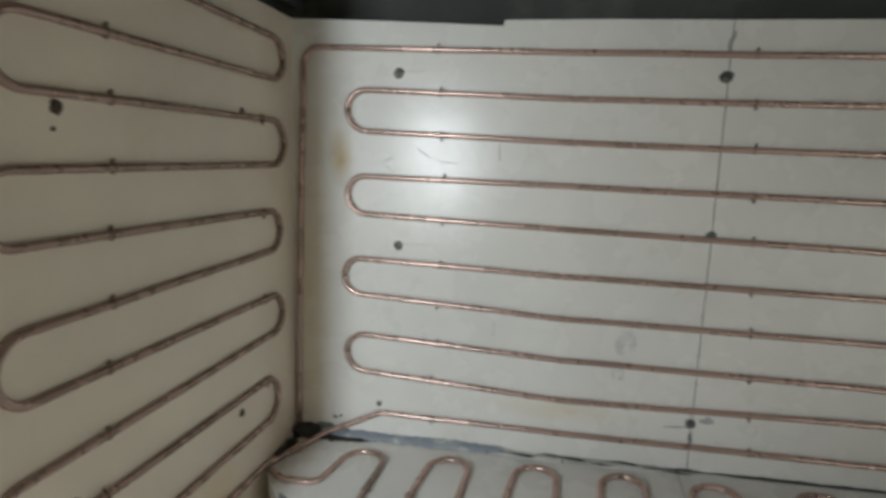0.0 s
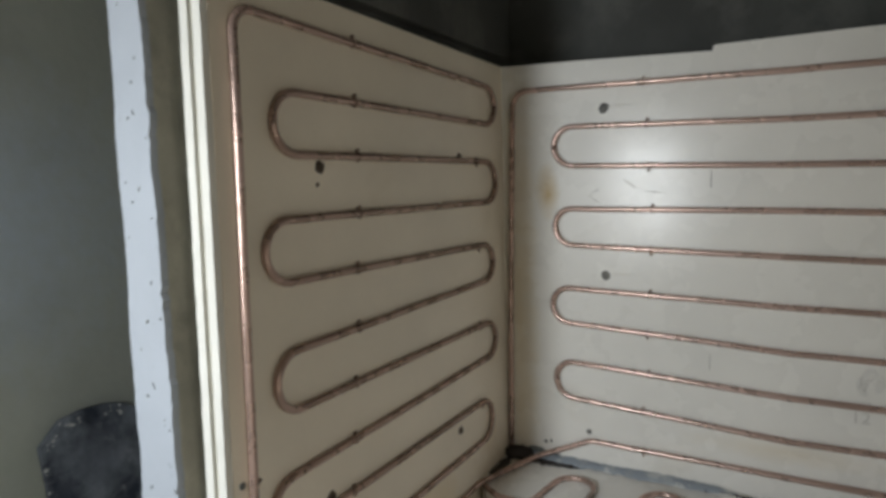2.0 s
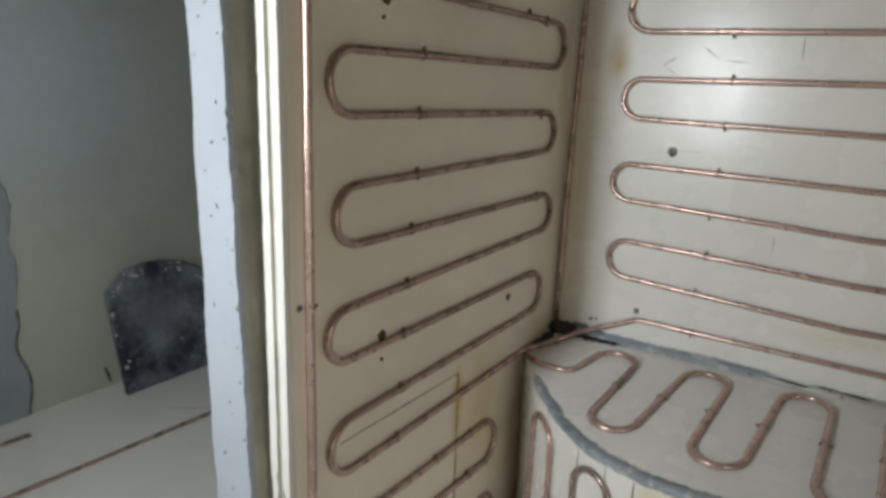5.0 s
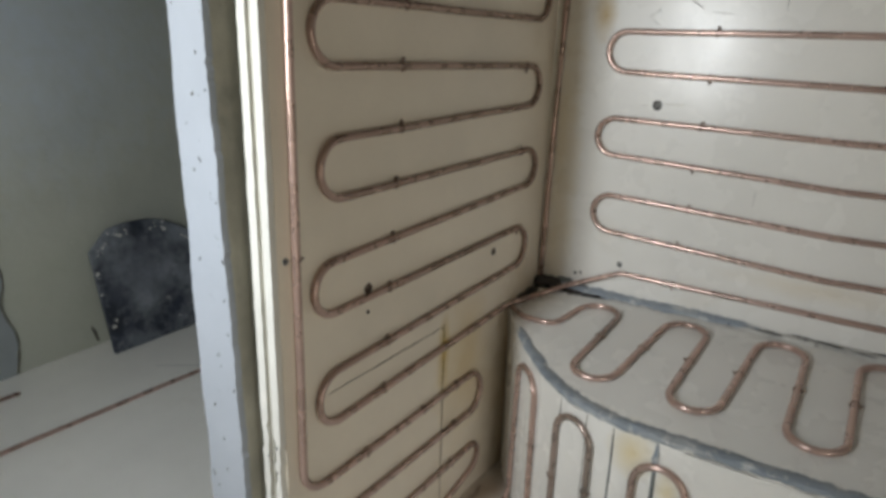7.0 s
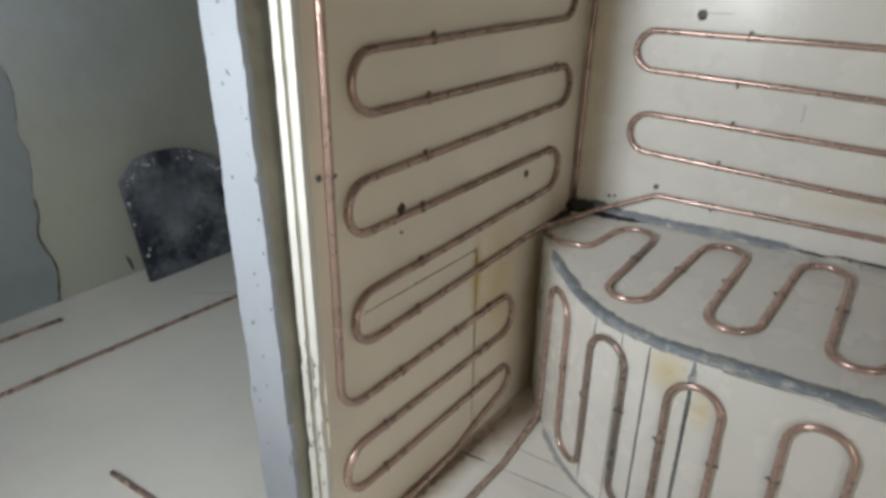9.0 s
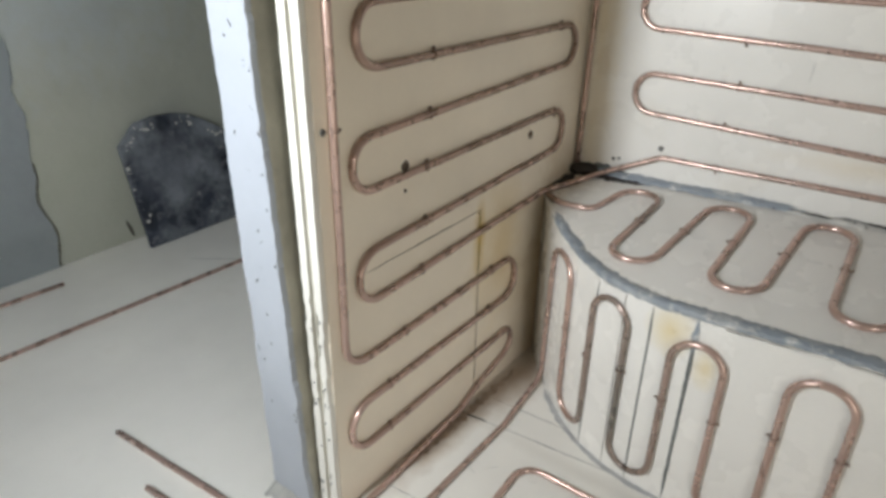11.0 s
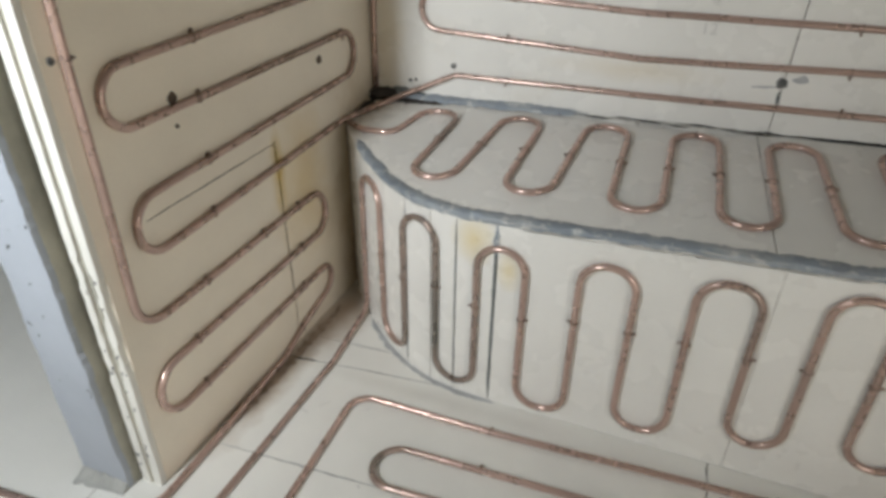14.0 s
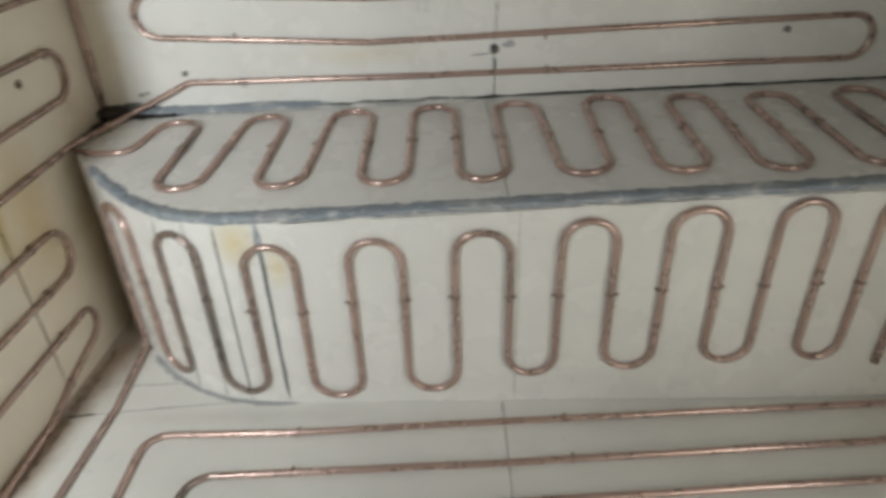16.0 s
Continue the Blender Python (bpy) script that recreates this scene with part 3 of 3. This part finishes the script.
def lid(s0, s1, x_end0, x_end1):
    k = max(2, int((s1 - s0) / 0.04))
    ss = [s0 + (s1 - s0) * i / k for i in range(k + 1)]
    bm = bmesh.new()
    front = [arc_at(s) for s in ss]
    back = [(max(x_end0, min(x_end1, x_end0 + (x_end1 - x_end0) * i / k)), YB - 0.001) for i in range(k + 1)]
    grid = []
    for i in range(k + 1):
        col = []
        for j in range(7):
            f = j / 6
            x, y = front[i][0] + f * (back[i][0] - front[i][0]), front[i][1] + f * (back[i][1] - front[i][1])
            col.append((x, y, top_z(x, y)))
        grid.append(col)
    up = [[bm.verts.new(p) for p in col] for col in grid]
    dn = [[bm.verts.new((p[0], p[1], p[2] - 0.018)) for p in col] for col in grid]
    for i in range(k):
        for j in range(6):
            bm.faces.new((up[i][j], up[i + 1][j], up[i + 1][j + 1], up[i][j + 1]))
            bm.faces.new((dn[i][j], dn[i + 1][j], dn[i + 1][j + 1], dn[i][j + 1]))
        bm.faces.new((up[i][0], up[i + 1][0], dn[i + 1][0], dn[i][0]))
        bm.faces.new((up[i][6], up[i + 1][6], dn[i + 1][6], dn[i][6]))
    for j in range(6):
        bm.faces.new((up[0][j], up[0][j + 1], dn[0][j + 1], dn[0][j]))
        bm.faces.new((up[k][j], up[k][j + 1], dn[k][j + 1], dn[k][j]))
    part("top_panel", bm, PANEL, hump)


lid(0.0, 1.069, XL + 0.001, 0.464)
lid(1.071, RUN[-1], 0.466, XR)


def bead(path_fn, normal_fn, s0, s1, width, height, seed, mat, name, label, step=0.006, ragged=0.45, taper=True):
    """A smeared band of sealant: an uneven domed strip along a line."""
    rg = random.Random(seed)
    n = int((s1 - s0) / step)
    bm = bmesh.new()
    rows, lo, hi = [], 0.5, 0.5
    for i in range(n + 1):
        s = s0 + (s1 - s0) * i / n
        lo += (rg.uniform(0, 1) - lo) * 0.4
        hi += (rg.uniform(0, 1) - hi) * 0.4
        p, side, out = path_fn(s), *normal_fn(s)
        end = min(1.0, 0.12 + min(i, n - i) * step / 0.05) if taper else 1.0
        w0, w1 = -end * width / 2 * (1 - ragged + 2 * ragged * lo), end * width / 2 * (1 - ragged + 2 * ragged * hi)
        rows.append([bm.verts.new(p + side * (w0 + (w1 - w0) * f) + out * (height * end * h * rg.uniform(0.6, 1.4))) for f, h in ((0, 0.05), (0.15, 0.8), (0.5, 1.0), (0.85, 0.8), (1, 0.05))])
    for a, b in zip(rows[:-1], rows[1:]):
        for k in range(4):
            bm.faces.new((a[k], a[k + 1], b[k + 1], b[k]))
    return part(name, bm, mat, hump, label, True)


UP = Vector((0, 0, 1))
bead(lambda s: on_front(s, top_z(*arc_at(s)) + 0.0006, -0.008), lambda s: (-arc_normal(s), (UP + arc_normal(s) * 0.15).normalized()), 0.12, RUN[-1], 0.030, 0.0034, 5, SEAL, "sealant_bead", "smeared blue-grey sealant along the rim", ragged=0.62)
bead(lambda s: on_front(s, top_z(*arc_at(s)) - 0.005, 0.0008), lambda s: (UP, arc_normal(s)), 0.12, RUN[-1], 0.014, 0.0022, 15, SEAL, "sealant_bead", "sealant run down over the rim", ragged=0.6)
bead(lambda x: Vector((x, YB - 0.010, top_z(x, YB) + 0.007)), lambda s: (Vector((0, 0.75, 0.66)), Vector((0, -0.66, 0.75))), -0.42, 0.10, 0.023, 0.003, 6, SEAL, "sealant_bead", "smeared blue-grey sealant along the wall", ragged=0.55)
bead(lambda x: Vector((x, YB - 0.008, top_z(x, YB - 0.008))), lambda s: (Vector((0, 1, 0.1)), Vector((0, -0.3, 1)).normalized()), 0.03, 0.46, 0.030, 0.0062, 7, FILLER, "filler_bead", "cracked white filler along the wall", ragged=0.6)
bead(lambda x: Vector((x, YB - 0.002, top_z(x, YB) + 0.001)), lambda s: (UP, Vector((0, -1, 0.3)).normalized()), 0.02, XR, 0.005, 0.0012, 8, CRACK, "open_joint", "dark open joint", ragged=0.9)
bead(lambda x: Vector((x, YB - 0.004, top_z(x, YB) + 0.001)), lambda s: (UP, Vector((0, -1, 0.3)).normalized()), 0.56, XR, 0.008, 0.0014, 18, CRACK, "open_joint", "dark open joint", ragged=0.8)
bead(lambda z: on_front(0.612, z, 0.0006), lambda z: (Vector((1, -0.1, 0)), arc_normal(0.612)), 0.005, 0.43, 0.007, 0.0012, 9, SEAL_DARK, "sealant_bead", "grey sealant in the upright joint")
bead(lambda z: on_front(0.612, z, 0.0012), lambda z: (Vector((1, -0.1, 0)), arc_normal(0.612)), 0.36, 0.435, 0.016, 0.002, 19, SEAL, "sealant_bead", "grey sealant in the upright joint")
bead(lambda z: on_front(0.529, z, 0.0006), lambda z: (Vector((1, -0.2, 0)), arc_normal(0.529)), 0.005, 0.43, 0.004, 0.001, 10, SEAL_DARK, "sealant_bead", "grey sealant in the upright joint")
bead(lambda z: on_front(0.397, z, 0.0006), lambda z: (Vector((1, -0.4, 0)), arc_normal(0.397)), 0.005, 0.42, 0.004, 0.001, 11, SEAL_DARK, "sealant_bead", "grey sealant in the upright joint")
bead(lambda s: on_front(s, 0.001, 0.004), lambda s: (arc_normal(s), UP), 0.20, 0.63, 0.016, 0.0014, 12, SEAL_PALE, "sealant_bead", "thin grey sealant smeared along the floor", ragged=0.95)
for k in range(13):
    x, far_out = 0.01 + 0.038 * k, 0.004 + 0.022 * ((k * 5) % 4) / 3
    bead(lambda q, x=x, d=far_out: Vector((x + q, YB - d, top_z(x, YB) + 0.0064)), lambda q: (Vector((0, 1, 0.1)), Vector((0, -0.3, 1)).normalized()), 0.0, 0.03 + 0.018 * (k % 3), 0.012, 0.002, 30 + k, CRACK, "filler_crack", "", step=0.004)
for x, deep in ((0.035, 0.026), (0.10, 0.02), (0.19, 0.018), (0.21, 0.03)):
    bead(lambda q, x=x: Vector((x + 0.2 * q, YB - 0.003 - q, top_z(x, YB - q) + 0.0062)), lambda q: (Vector((1, 0, 0)), UP), 0.0, deep, 0.009, 0.0016, int(x * 900), CRACK, "filler_crack", "", step=0.004)
for k in range(14):
    sp = 0.5 + 0.095 * k + 0.03 * math.sin(k * 2.1)
    bead(lambda q, sp=sp: on_front(sp + q, top_z(*arc_at(sp + q)) - 0.004, 0.003), lambda q, sp=sp: ((UP + arc_normal(sp) * 0.3).normalized(), (arc_normal(sp) + UP).normalized()), 0.0, 0.02 + 0.012 * (k % 3), 0.007, 0.002, 50 + k, FILLER, "filler_crumb", "", step=0.004)
for x0, x1, k in ((0.22, 0.30, 92),):
    bead(lambda x: Vector((x, YB - 0.013, top_z(x, YB - 0.013) + 0.002)), lambda s: (Vector((0, 1, 0.13)), Vector((0, -0.13, 1))), x0, x1, 0.020, 0.003, k, SEAL, "sealant_bead", "broken patch of sealant", ragged=0.8)
# black tar in the far corner
bm = bmesh.new()
bmesh.ops.create_icosphere(bm, subdivisions=4, radius=1)
for v in bm.verts:
    f = 1 + 0.25 * noise.noise(v.co * 2.5)
    v.co = Vector((-0.425 + v.co.x * 0.045 * f, YB - 0.010 + v.co.y * 0.026 * f, top_z(-0.4, YB) + 0.004 + v.co.z * 0.018 * f))
part("tar_lump", bm, BLACK, hump, "black tar filling the corner", True)

bead(lambda x: Vector((x, YB - 0.016, top_z(x, YB - 0.016) + 0.001)), lambda s: (Vector((0, 1, 0.13)), Vector((0, -0.13, 1))), -0.46, -0.24, 0.036, 0.004, 61, BLACK, "tar_smear", "black tar smeared along the junction", ragged=0.75)
bead(lambda x: Vector((x, YB - 0.001, top_z(x, YB) + 0.012)), lambda s: (UP, Vector((0, -1, 0))), -0.46, -0.30, 0.022, 0.002, 62, SEAL_DARK, "tar_smear", "dark smear up the wall", ragged=0.85)
bead(lambda y: Vector((XL + 0.014, y, top_z(XL, y) + 0.001)), lambda s: (Vector((1, 0, 0)), UP), 1.50, 1.635, 0.03, 0.003, 63, BLACK, "tar_smear", "black tar smeared along the junction", ragged=0.8)
rg = random.Random(77)
UPZ = (0, 0, 1)
# brown along the panel foot: dirt deepened with painted shadow
DIRT_SHADE = material("brown_dirt_and_shade", (0.44, 0.345, 0.26), 0.8, grain=30.0, vary=0.2)
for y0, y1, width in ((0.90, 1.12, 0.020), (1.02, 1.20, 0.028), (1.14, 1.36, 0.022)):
    streak(floor, (XL + 0.022, y0, 0), (XL + 0.020, y1, 0), width, UPZ, DIRT_SHADE, "dirt_shade_smear")
streak(floor, (-0.452, 1.135, 0), (-0.385, 1.1417, 0), 0.008, UPZ, CRACK, "dark_scrape")
streak(floor, (-0.40, 1.140, 0), (-0.06, 1.175, 0), 0.004, UPZ, MARK, "joint_smear")
streak(floor, (-0.43, 0.8545, 0), (0.0, 0.8797, 0), 0.004, UPZ, MARK, "joint_smear")
streak(floor, (-0.345, 1.2285, 0), (-0.23, 1.2342, 0), 0.004, UPZ, MARK, "joint_smear")
streak(floor, (0.477, 1.15, 0), (0.481, 1.105, 0), 0.003, UPZ, MARK, "crack")
streak(floor, (-1.56, 1.33, 0), (-1.72, 1.20, 0), 0.006, UPZ, MARK, "scuff")
streak(floor, (-0.68, 0.84, 0), (-0.74, 0.80, 0), 0.006, UPZ, MARK, "scuff")

for k in range(16):
    x, y = rg.uniform(-0.44, 0.9), rg.choice((rg.uniform(0.75, 0.95), rg.uniform(0.98, 1.10)))
    a = rg.uniform(0, 3.14)
    q = rg.uniform(0.008, 0.03)
    streak(floor, (x, y, 0), (x + q * math.cos(a), y + q * math.sin(a), 0), rg.uniform(0.002, 0.004), UPZ, SCUFF, "scuff")

# ---------------------------------------------------------------- copper coils
def serpentine(rows, ends, first_end):
    """Corners of a to-and-fro run. rows: two (u, v) points of each straight; ends: where each turn lies, in turn."""
    def v_at(row, u):
        (u0, v0), (u1, v1) = row
        return v0 + (v1 - v0) * (u - u0) / (u1 - u0)
    out = [(first_end, v_at(rows[0], first_end))]
    for a, b, u in zip(rows[:-1], rows[1:], ends):
        out += [(u, v_at(a, u)), (u, v_at(b, u))]
    return out, v_at


coil_group = "copper pipe coils"
# side wall
LROWS = [((0.831, 1.465), (1.519, 1.452)), ((0.897, 1.357), (1.542, 1.360)), ((0.917, 1.260), (1.476, 1.268)), ((0.881, 1.157), (1.486, 1.168)),
         ((0.881, 1.058), (1.468, 1.064)), ((0.879, 0.947), (1.477, 0.972)), ((0.886, 0.850), (1.482, 0.867)), ((0.869, 0.745), (1.477, 0.777)),
         ((0.855, 0.652), (1.444, 0.674)), ((0.896, 0.544), (1.452, 0.573)), ((0.856, 0.443), (1.479, 0.478))]
LENDS = [1.585, 0.852, 1.583, 0.825, 1.561, 0.834, 1.566, 0.814, 1.540, 0.816]
corners, l_at = serpentine(LROWS, LENDS, 0.787)
low = [(1.352, 0.074), (1.352, 0.142), (0.775, 0.127), (0.776, 0.231), (1.351, 0.243), (1.352, 0.348)]
pts = [(on_floor(-1.031, 0.579), 0.05), (on_floor(-0.465, 0.632), 0.022), (on_floor(-0.437, 0.71, 0.0075), 0.05), (on_floor(-0.441, 0.86, 0.0075), 0.05), (on_left(1.12, 0.0085, 0.009), 0.05), (on_left(1.205, 0.038), 0.05)]
pts += [(on_left(y, z), 0.05) for y, z in low]
pts += [(on_left(0.774, 0.328), 0.05), (on_left(0.787, 1.467), 0.035)]
pts += [(on_left(y, z), 0.05) for y, z in corners[1:]]
pts += [(on_left(1.469, 0.4775), 0.05), (Vector((-0.425, 1.530, top_z(-0.425, 1.53) + 0.009)), 0.03)]
side_coil = tagged(solid("copper_coil", tube(rounded(pts)), COPPER, smooth=True), "oxidised copper pipe coil clipped to the side panels, browned by tarnish and painted shade", "pipe coil", coil_group)
for i, row in enumerate(LROWS):
    y = (1.046, 1.045, 1.048, 1.046, 1.036, 1.033, 1.019, 1.010, 1.001, 0.996, 0.985)[i]
    clip(side_coil, on_left(y, l_at(row, y)), (0, 1, 0.05), OUT_L, 1, 1.6)
    if i in (2, 4, 6, 8):
        clip(side_coil, on_left(1.485, l_at(row, 1.485)), (0, 1, 0.05), OUT_L, -1 if i % 3 else 1)
for y, z in ((0.933, 0.333), (0.883, 0.234), (0.880, 0.130), (1.240, 0.345), (1.236, 0.241), (1.229, 0.139), (1.113, 0.340), (1.200, 0.036)):
    clip(side_coil, on_left(y, z), (0, 1, 0.06), OUT_L, 1, 1.6)
clip(side_coil, on_left(0.779, 0.767), (0, 0, 1), OUT_L, -1)
plug(side_coil, (XL + 0.001, 0.762, 0.768), OUT_L, 0.006)

# back wall
BROWS = [((-0.385, 1.444), (0.776, 1.400)), ((-0.271, 1.346), (0.786, 1.306)), ((-0.271, 1.252), (0.795, 1.212)), ((-0.270, 1.147), (0.804, 1.119)),
         ((-0.269, 1.057), (0.815, 1.022)), ((-0.269, 0.949), (0.823, 0.926)), ((-0.274, 0.862), (0.833, 0.834)), ((-0.273, 0.762), (0.843, 0.740)),
         ((-0.284, 0.671), (0.848, 0.664)), ((-0.223, 0.568), (0.855, 0.576))]
BENDS = [1.33, -0.318, 1.33, -0.318, 1.33, -0.326, 1.33, -0.319, 1.33]
BMID = [1.421, 1.324, 1.231, 1.136, 1.040, 0.935, 0.838, 0.742, 0.647, 0.568]


def b_at(i, x):
    """Height of a run at x: each sags a little between its two ends."""
    (x0, z0), (x1, z1) = BROWS[i]
    xm, zm = 0.175 + 0.005 * i, BMID[i]
    return z0 + (zm - z0) * (x - x0) / (xm - x0) if x < xm else zm + (z1 - zm) * (x - xm) / (x1 - xm)


corners = [(-0.428, b_at(0, -0.428))]
for i, x in enumerate(BENDS):
    corners += [(0.2, b_at(i, 0.2)), (x, b_at(i, x)), (x, b_at(i + 1, x))]
corners.append((0.2, b_at(9, 0.2)))
uv = [(-0.450, 0.505), (-0.444, 0.94)] + corners + [(-0.231, 0.5685)]
pts = [(on_back(x, z), 0.05) for x, z in uv]
pts[2] = (pts[2][0], 0.04)
pts += [(Vector((-0.372, YB - 0.020, top_z(-0.372, 1.62) + 0.012)), 0.03), (Vector((-0.425, 1.530, top_z(-0.425, 1.53) + 0.009)), 0.03)]
back_coil = tagged(solid("copper_coil", tube(rounded(pts)), COPPER, smooth=True), "long copper pipe coil clipped across the back panels", "pipe coil", coil_group)
for i, row in enumerate(BROWS):
    for x in ((-0.102, -0.094, -0.090, -0.082, -0.085, -0.087, -0.093, -0.090, -0.104, -0.102)[i], 0.556 + 0.0055 * i):
        clip(back_coil, on_back(x, b_at(i, x)), (1, 0, -0.05), OUT_B, 1 if (i * 7 + int(x * 10)) % 2 else -1)

# hump top
TB = [(-0.234, 1.569), (-0.034, 1.576), (0.160, 1.579), (0.344, 1.582), (0.527, 1.581), (0.728, 1.590), (0.907, 1.573), (1.080, 1.563), (1.272, 1.570)]
TF = [(-0.156, 1.270), (0.049, 1.258), (0.254, 1.248), (0.444, 1.240), (0.635, 1.238), (0.812, 1.226), (0.988, 1.211), (1.165, 1.205)]
hw = 0.046
pts = [(on_top(-0.440, 1.465), 0.03), (on_top(-0.390, 1.436), 0.04), (on_top(-0.310, 1.434), 0.035), (on_top(-0.281, 1.569), 0.047)]
for i, (bx, by) in enumerate(TB):
    if i:
        pts.append((on_top(bx - hw, by), 0.047))
    pts.append((on_top(bx + hw, by), 0.047))
    if i < len(TF):
        fx, fy = TF[i]
        pts += [(on_top(fx - hw, fy), 0.047), (on_top(fx + hw, fy), 0.047)]
pts.append((on_top(TB[-1][0] + hw, 1.25), 0.04))
top_coil = tagged(solid("copper_coil", tube(rounded(pts)), COPPER, smooth=True), "wavy copper pipe coil lying on the hump", "pipe coil", coil_group)
for i in range(len(TB)):
    for bx, fx in ((TB[i][0] + hw, TF[i][0] - hw if i < len(TF) else TB[i][0] + hw), ) + (((TB[i + 1][0] - hw, TF[i][0] + hw),) if i < len(TF) else ()):
        x = (bx + fx) / 2
        clip(top_coil, on_top(x, 1.425 - 0.03 * x), ((bx - fx), 0.35, 0.04), (0, 0, 1), 1 if i % 2 else -1)

# hump front: up and down round the curve
def wave(tops, bottoms, legs):
    pts = []
    for i, (s0, s1) in enumerate(zip(legs[:-1], legs[1:])):
        z = tops[i // 2] if i % 2 == 0 else bottoms[i // 2]
        pts += [(on_front(s0, z), 0.047), (on_front(s1, z), 0.047)]
    return pts


FL = [0.185, 0.297, 0.395, 0.485, 0.576, 0.672, 0.773, 0.872, 0.970, 1.072, 1.165, 1.262, 1.357, 1.456, 1.544, 1.636, 1.716, 1.800]
FT = [0.407, 0.402, 0.385, 0.395, 0.408, 0.428, 0.446, 0.459, 0.465]
FB = [0.040, 0.033, 0.028, 0.042, 0.082, 0.097, 0.110, 0.116]
pts = [(on_floor(-0.365, 1.352, 0.010), 0.03), (on_front(0.165, 0.04), 0.03)]
pts += wave(FT, FB, FL)
pts.append((on_front(FL[-1], 0.10), 0.03))
floor_lead = [(on_floor(-0.822, 0.533), 0.05), (on_floor(-0.346, 0.574), 0.05), (on_floor(-0.343, 0.80), 0.05), (on_floor(-0.343, 1.148), 0.05)]
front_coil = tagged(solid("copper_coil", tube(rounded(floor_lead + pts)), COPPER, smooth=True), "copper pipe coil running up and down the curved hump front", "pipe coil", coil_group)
for i, s in enumerate(FL):
    z = (0.25, 0.25, 0.24, 0.262, 0.243, 0.24, 0.262, 0.266, 0.271, 0.27, 0.272, 0.272, 0.282, 0.285, 0.288, 0.29, 0.292, 0.292)[i]
    clip(front_coil, on_front(s, z), (0, 0, 1), arc_normal(s), -1 if i % 2 else 1)

# floor runs
pts = [(on_floor(-0.214, -0.35), 0.05), (on_floor(-0.221, 0.60), 0.05), (on_floor(-0.242, 1.073), 0.045), (on_floor(0.062, 1.076), 0.05), (on_floor(0.476, 1.098), 0.05), (on_floor(1.34, 1.137), 0.05),
       (on_floor(1.34, 1.042), 0.05), (on_floor(0.481, 0.994), 0.05), (on_floor(0.071, 0.977), 0.05), (on_floor(-0.121, 0.969), 0.05), (on_floor(-0.121, 0.872), 0.05), (on_floor(0.068, 0.885), 0.05), (on_floor(0.621, 0.914), 0.05), (on_floor(1.34, 0.957), 0.05)]
floor_coil = tagged(solid("copper_coil", tube(rounded(pts)), COPPER, smooth=True), "copper pipe coil looping across the cream floor", "pipe coil", coil_group)
for x, y in ((0.064, 1.076), (0.073, 0.977), (0.60, 1.1036), (0.60, 1.0007), (0.068, 0.885)):
    clip(floor_coil, on_floor(x, y), (1, 0, 0), (0, 0, 1), 1)
tagged(solid("copper_pipe", tube([on_floor(-1.56, 0.03), on_floor(-1.556, 0.60), on_floor(-1.558, 1.27), on_floor(-1.562, 1.70)]), COPPER, smooth=True), "straight copper pipe lying on the pale floor", "pipe", "loose floor pipes")
tagged(solid("copper_pipe", tube([on_floor(-1.852, 0.03), on_floor(-1.868, 0.64), on_floor(-1.867, 0.823)]), COPPER, smooth=True), "short copper pipe lying near the cement wall", "pipe", "loose floor pipes")

# ---------------------------------------------------------------- leaning board in the next bay
bm = bmesh.new()
SL = [(0.0, 0.0), (0.45, 0.0), (0.465, 0.28), (0.432, 0.365), (0.375, 0.404), (0.300, 0.448), (0.235, 0.464), (0.150, 0.466), (0.070, 0.454), (-0.010, 0.384)]
o, lean = Vector((-1.925, 1.157, 0.001)), radians(11)
tilt = Vector((-math.sin(lean), 0, math.cos(lean)))
prism(SL, 0.018, lambda u, v, h: o + wy * u + tilt * v + wx * h, bm)
bmesh.ops.bevel(bm, geom=list(bm.edges), offset=0.003, segments=1, affect="EDGES")
board = tagged(solid("leaning_board", bm, SLATE), "dusty black board with clipped corners leaning on the wall", "board")
rg = random.Random(21)
for k in range(34):
    f = rg.random()
    a, b = [(SL[3], SL[4]), (SL[5], SL[6]), (SL[7], SL[8]), (SL[8], SL[9]), (SL[9], SL[0])][k % 5]
    u, v = a[0] + f * (b[0] - a[0]), a[1] + f * (b[1] - a[1])
    u, v = u + (0.22 - u) * rg.uniform(0.02, 0.16), v + (0.2 - v) * rg.uniform(0.02, 0.16)
    r = rg.uniform(0.002, 0.009)
    outline = [(u + r * rg.uniform(0.5, 1.3) * math.cos(t), v + r * rg.uniform(0.4, 1.0) * math.sin(t)) for t in (2 * math.pi * m / 7 for m in range(7))]
    part("lime_splash", prism(outline, 0.0012, lambda u, v, h: o + wy * u + tilt * v + wx * (h + 0.0178)), FILLER, board)
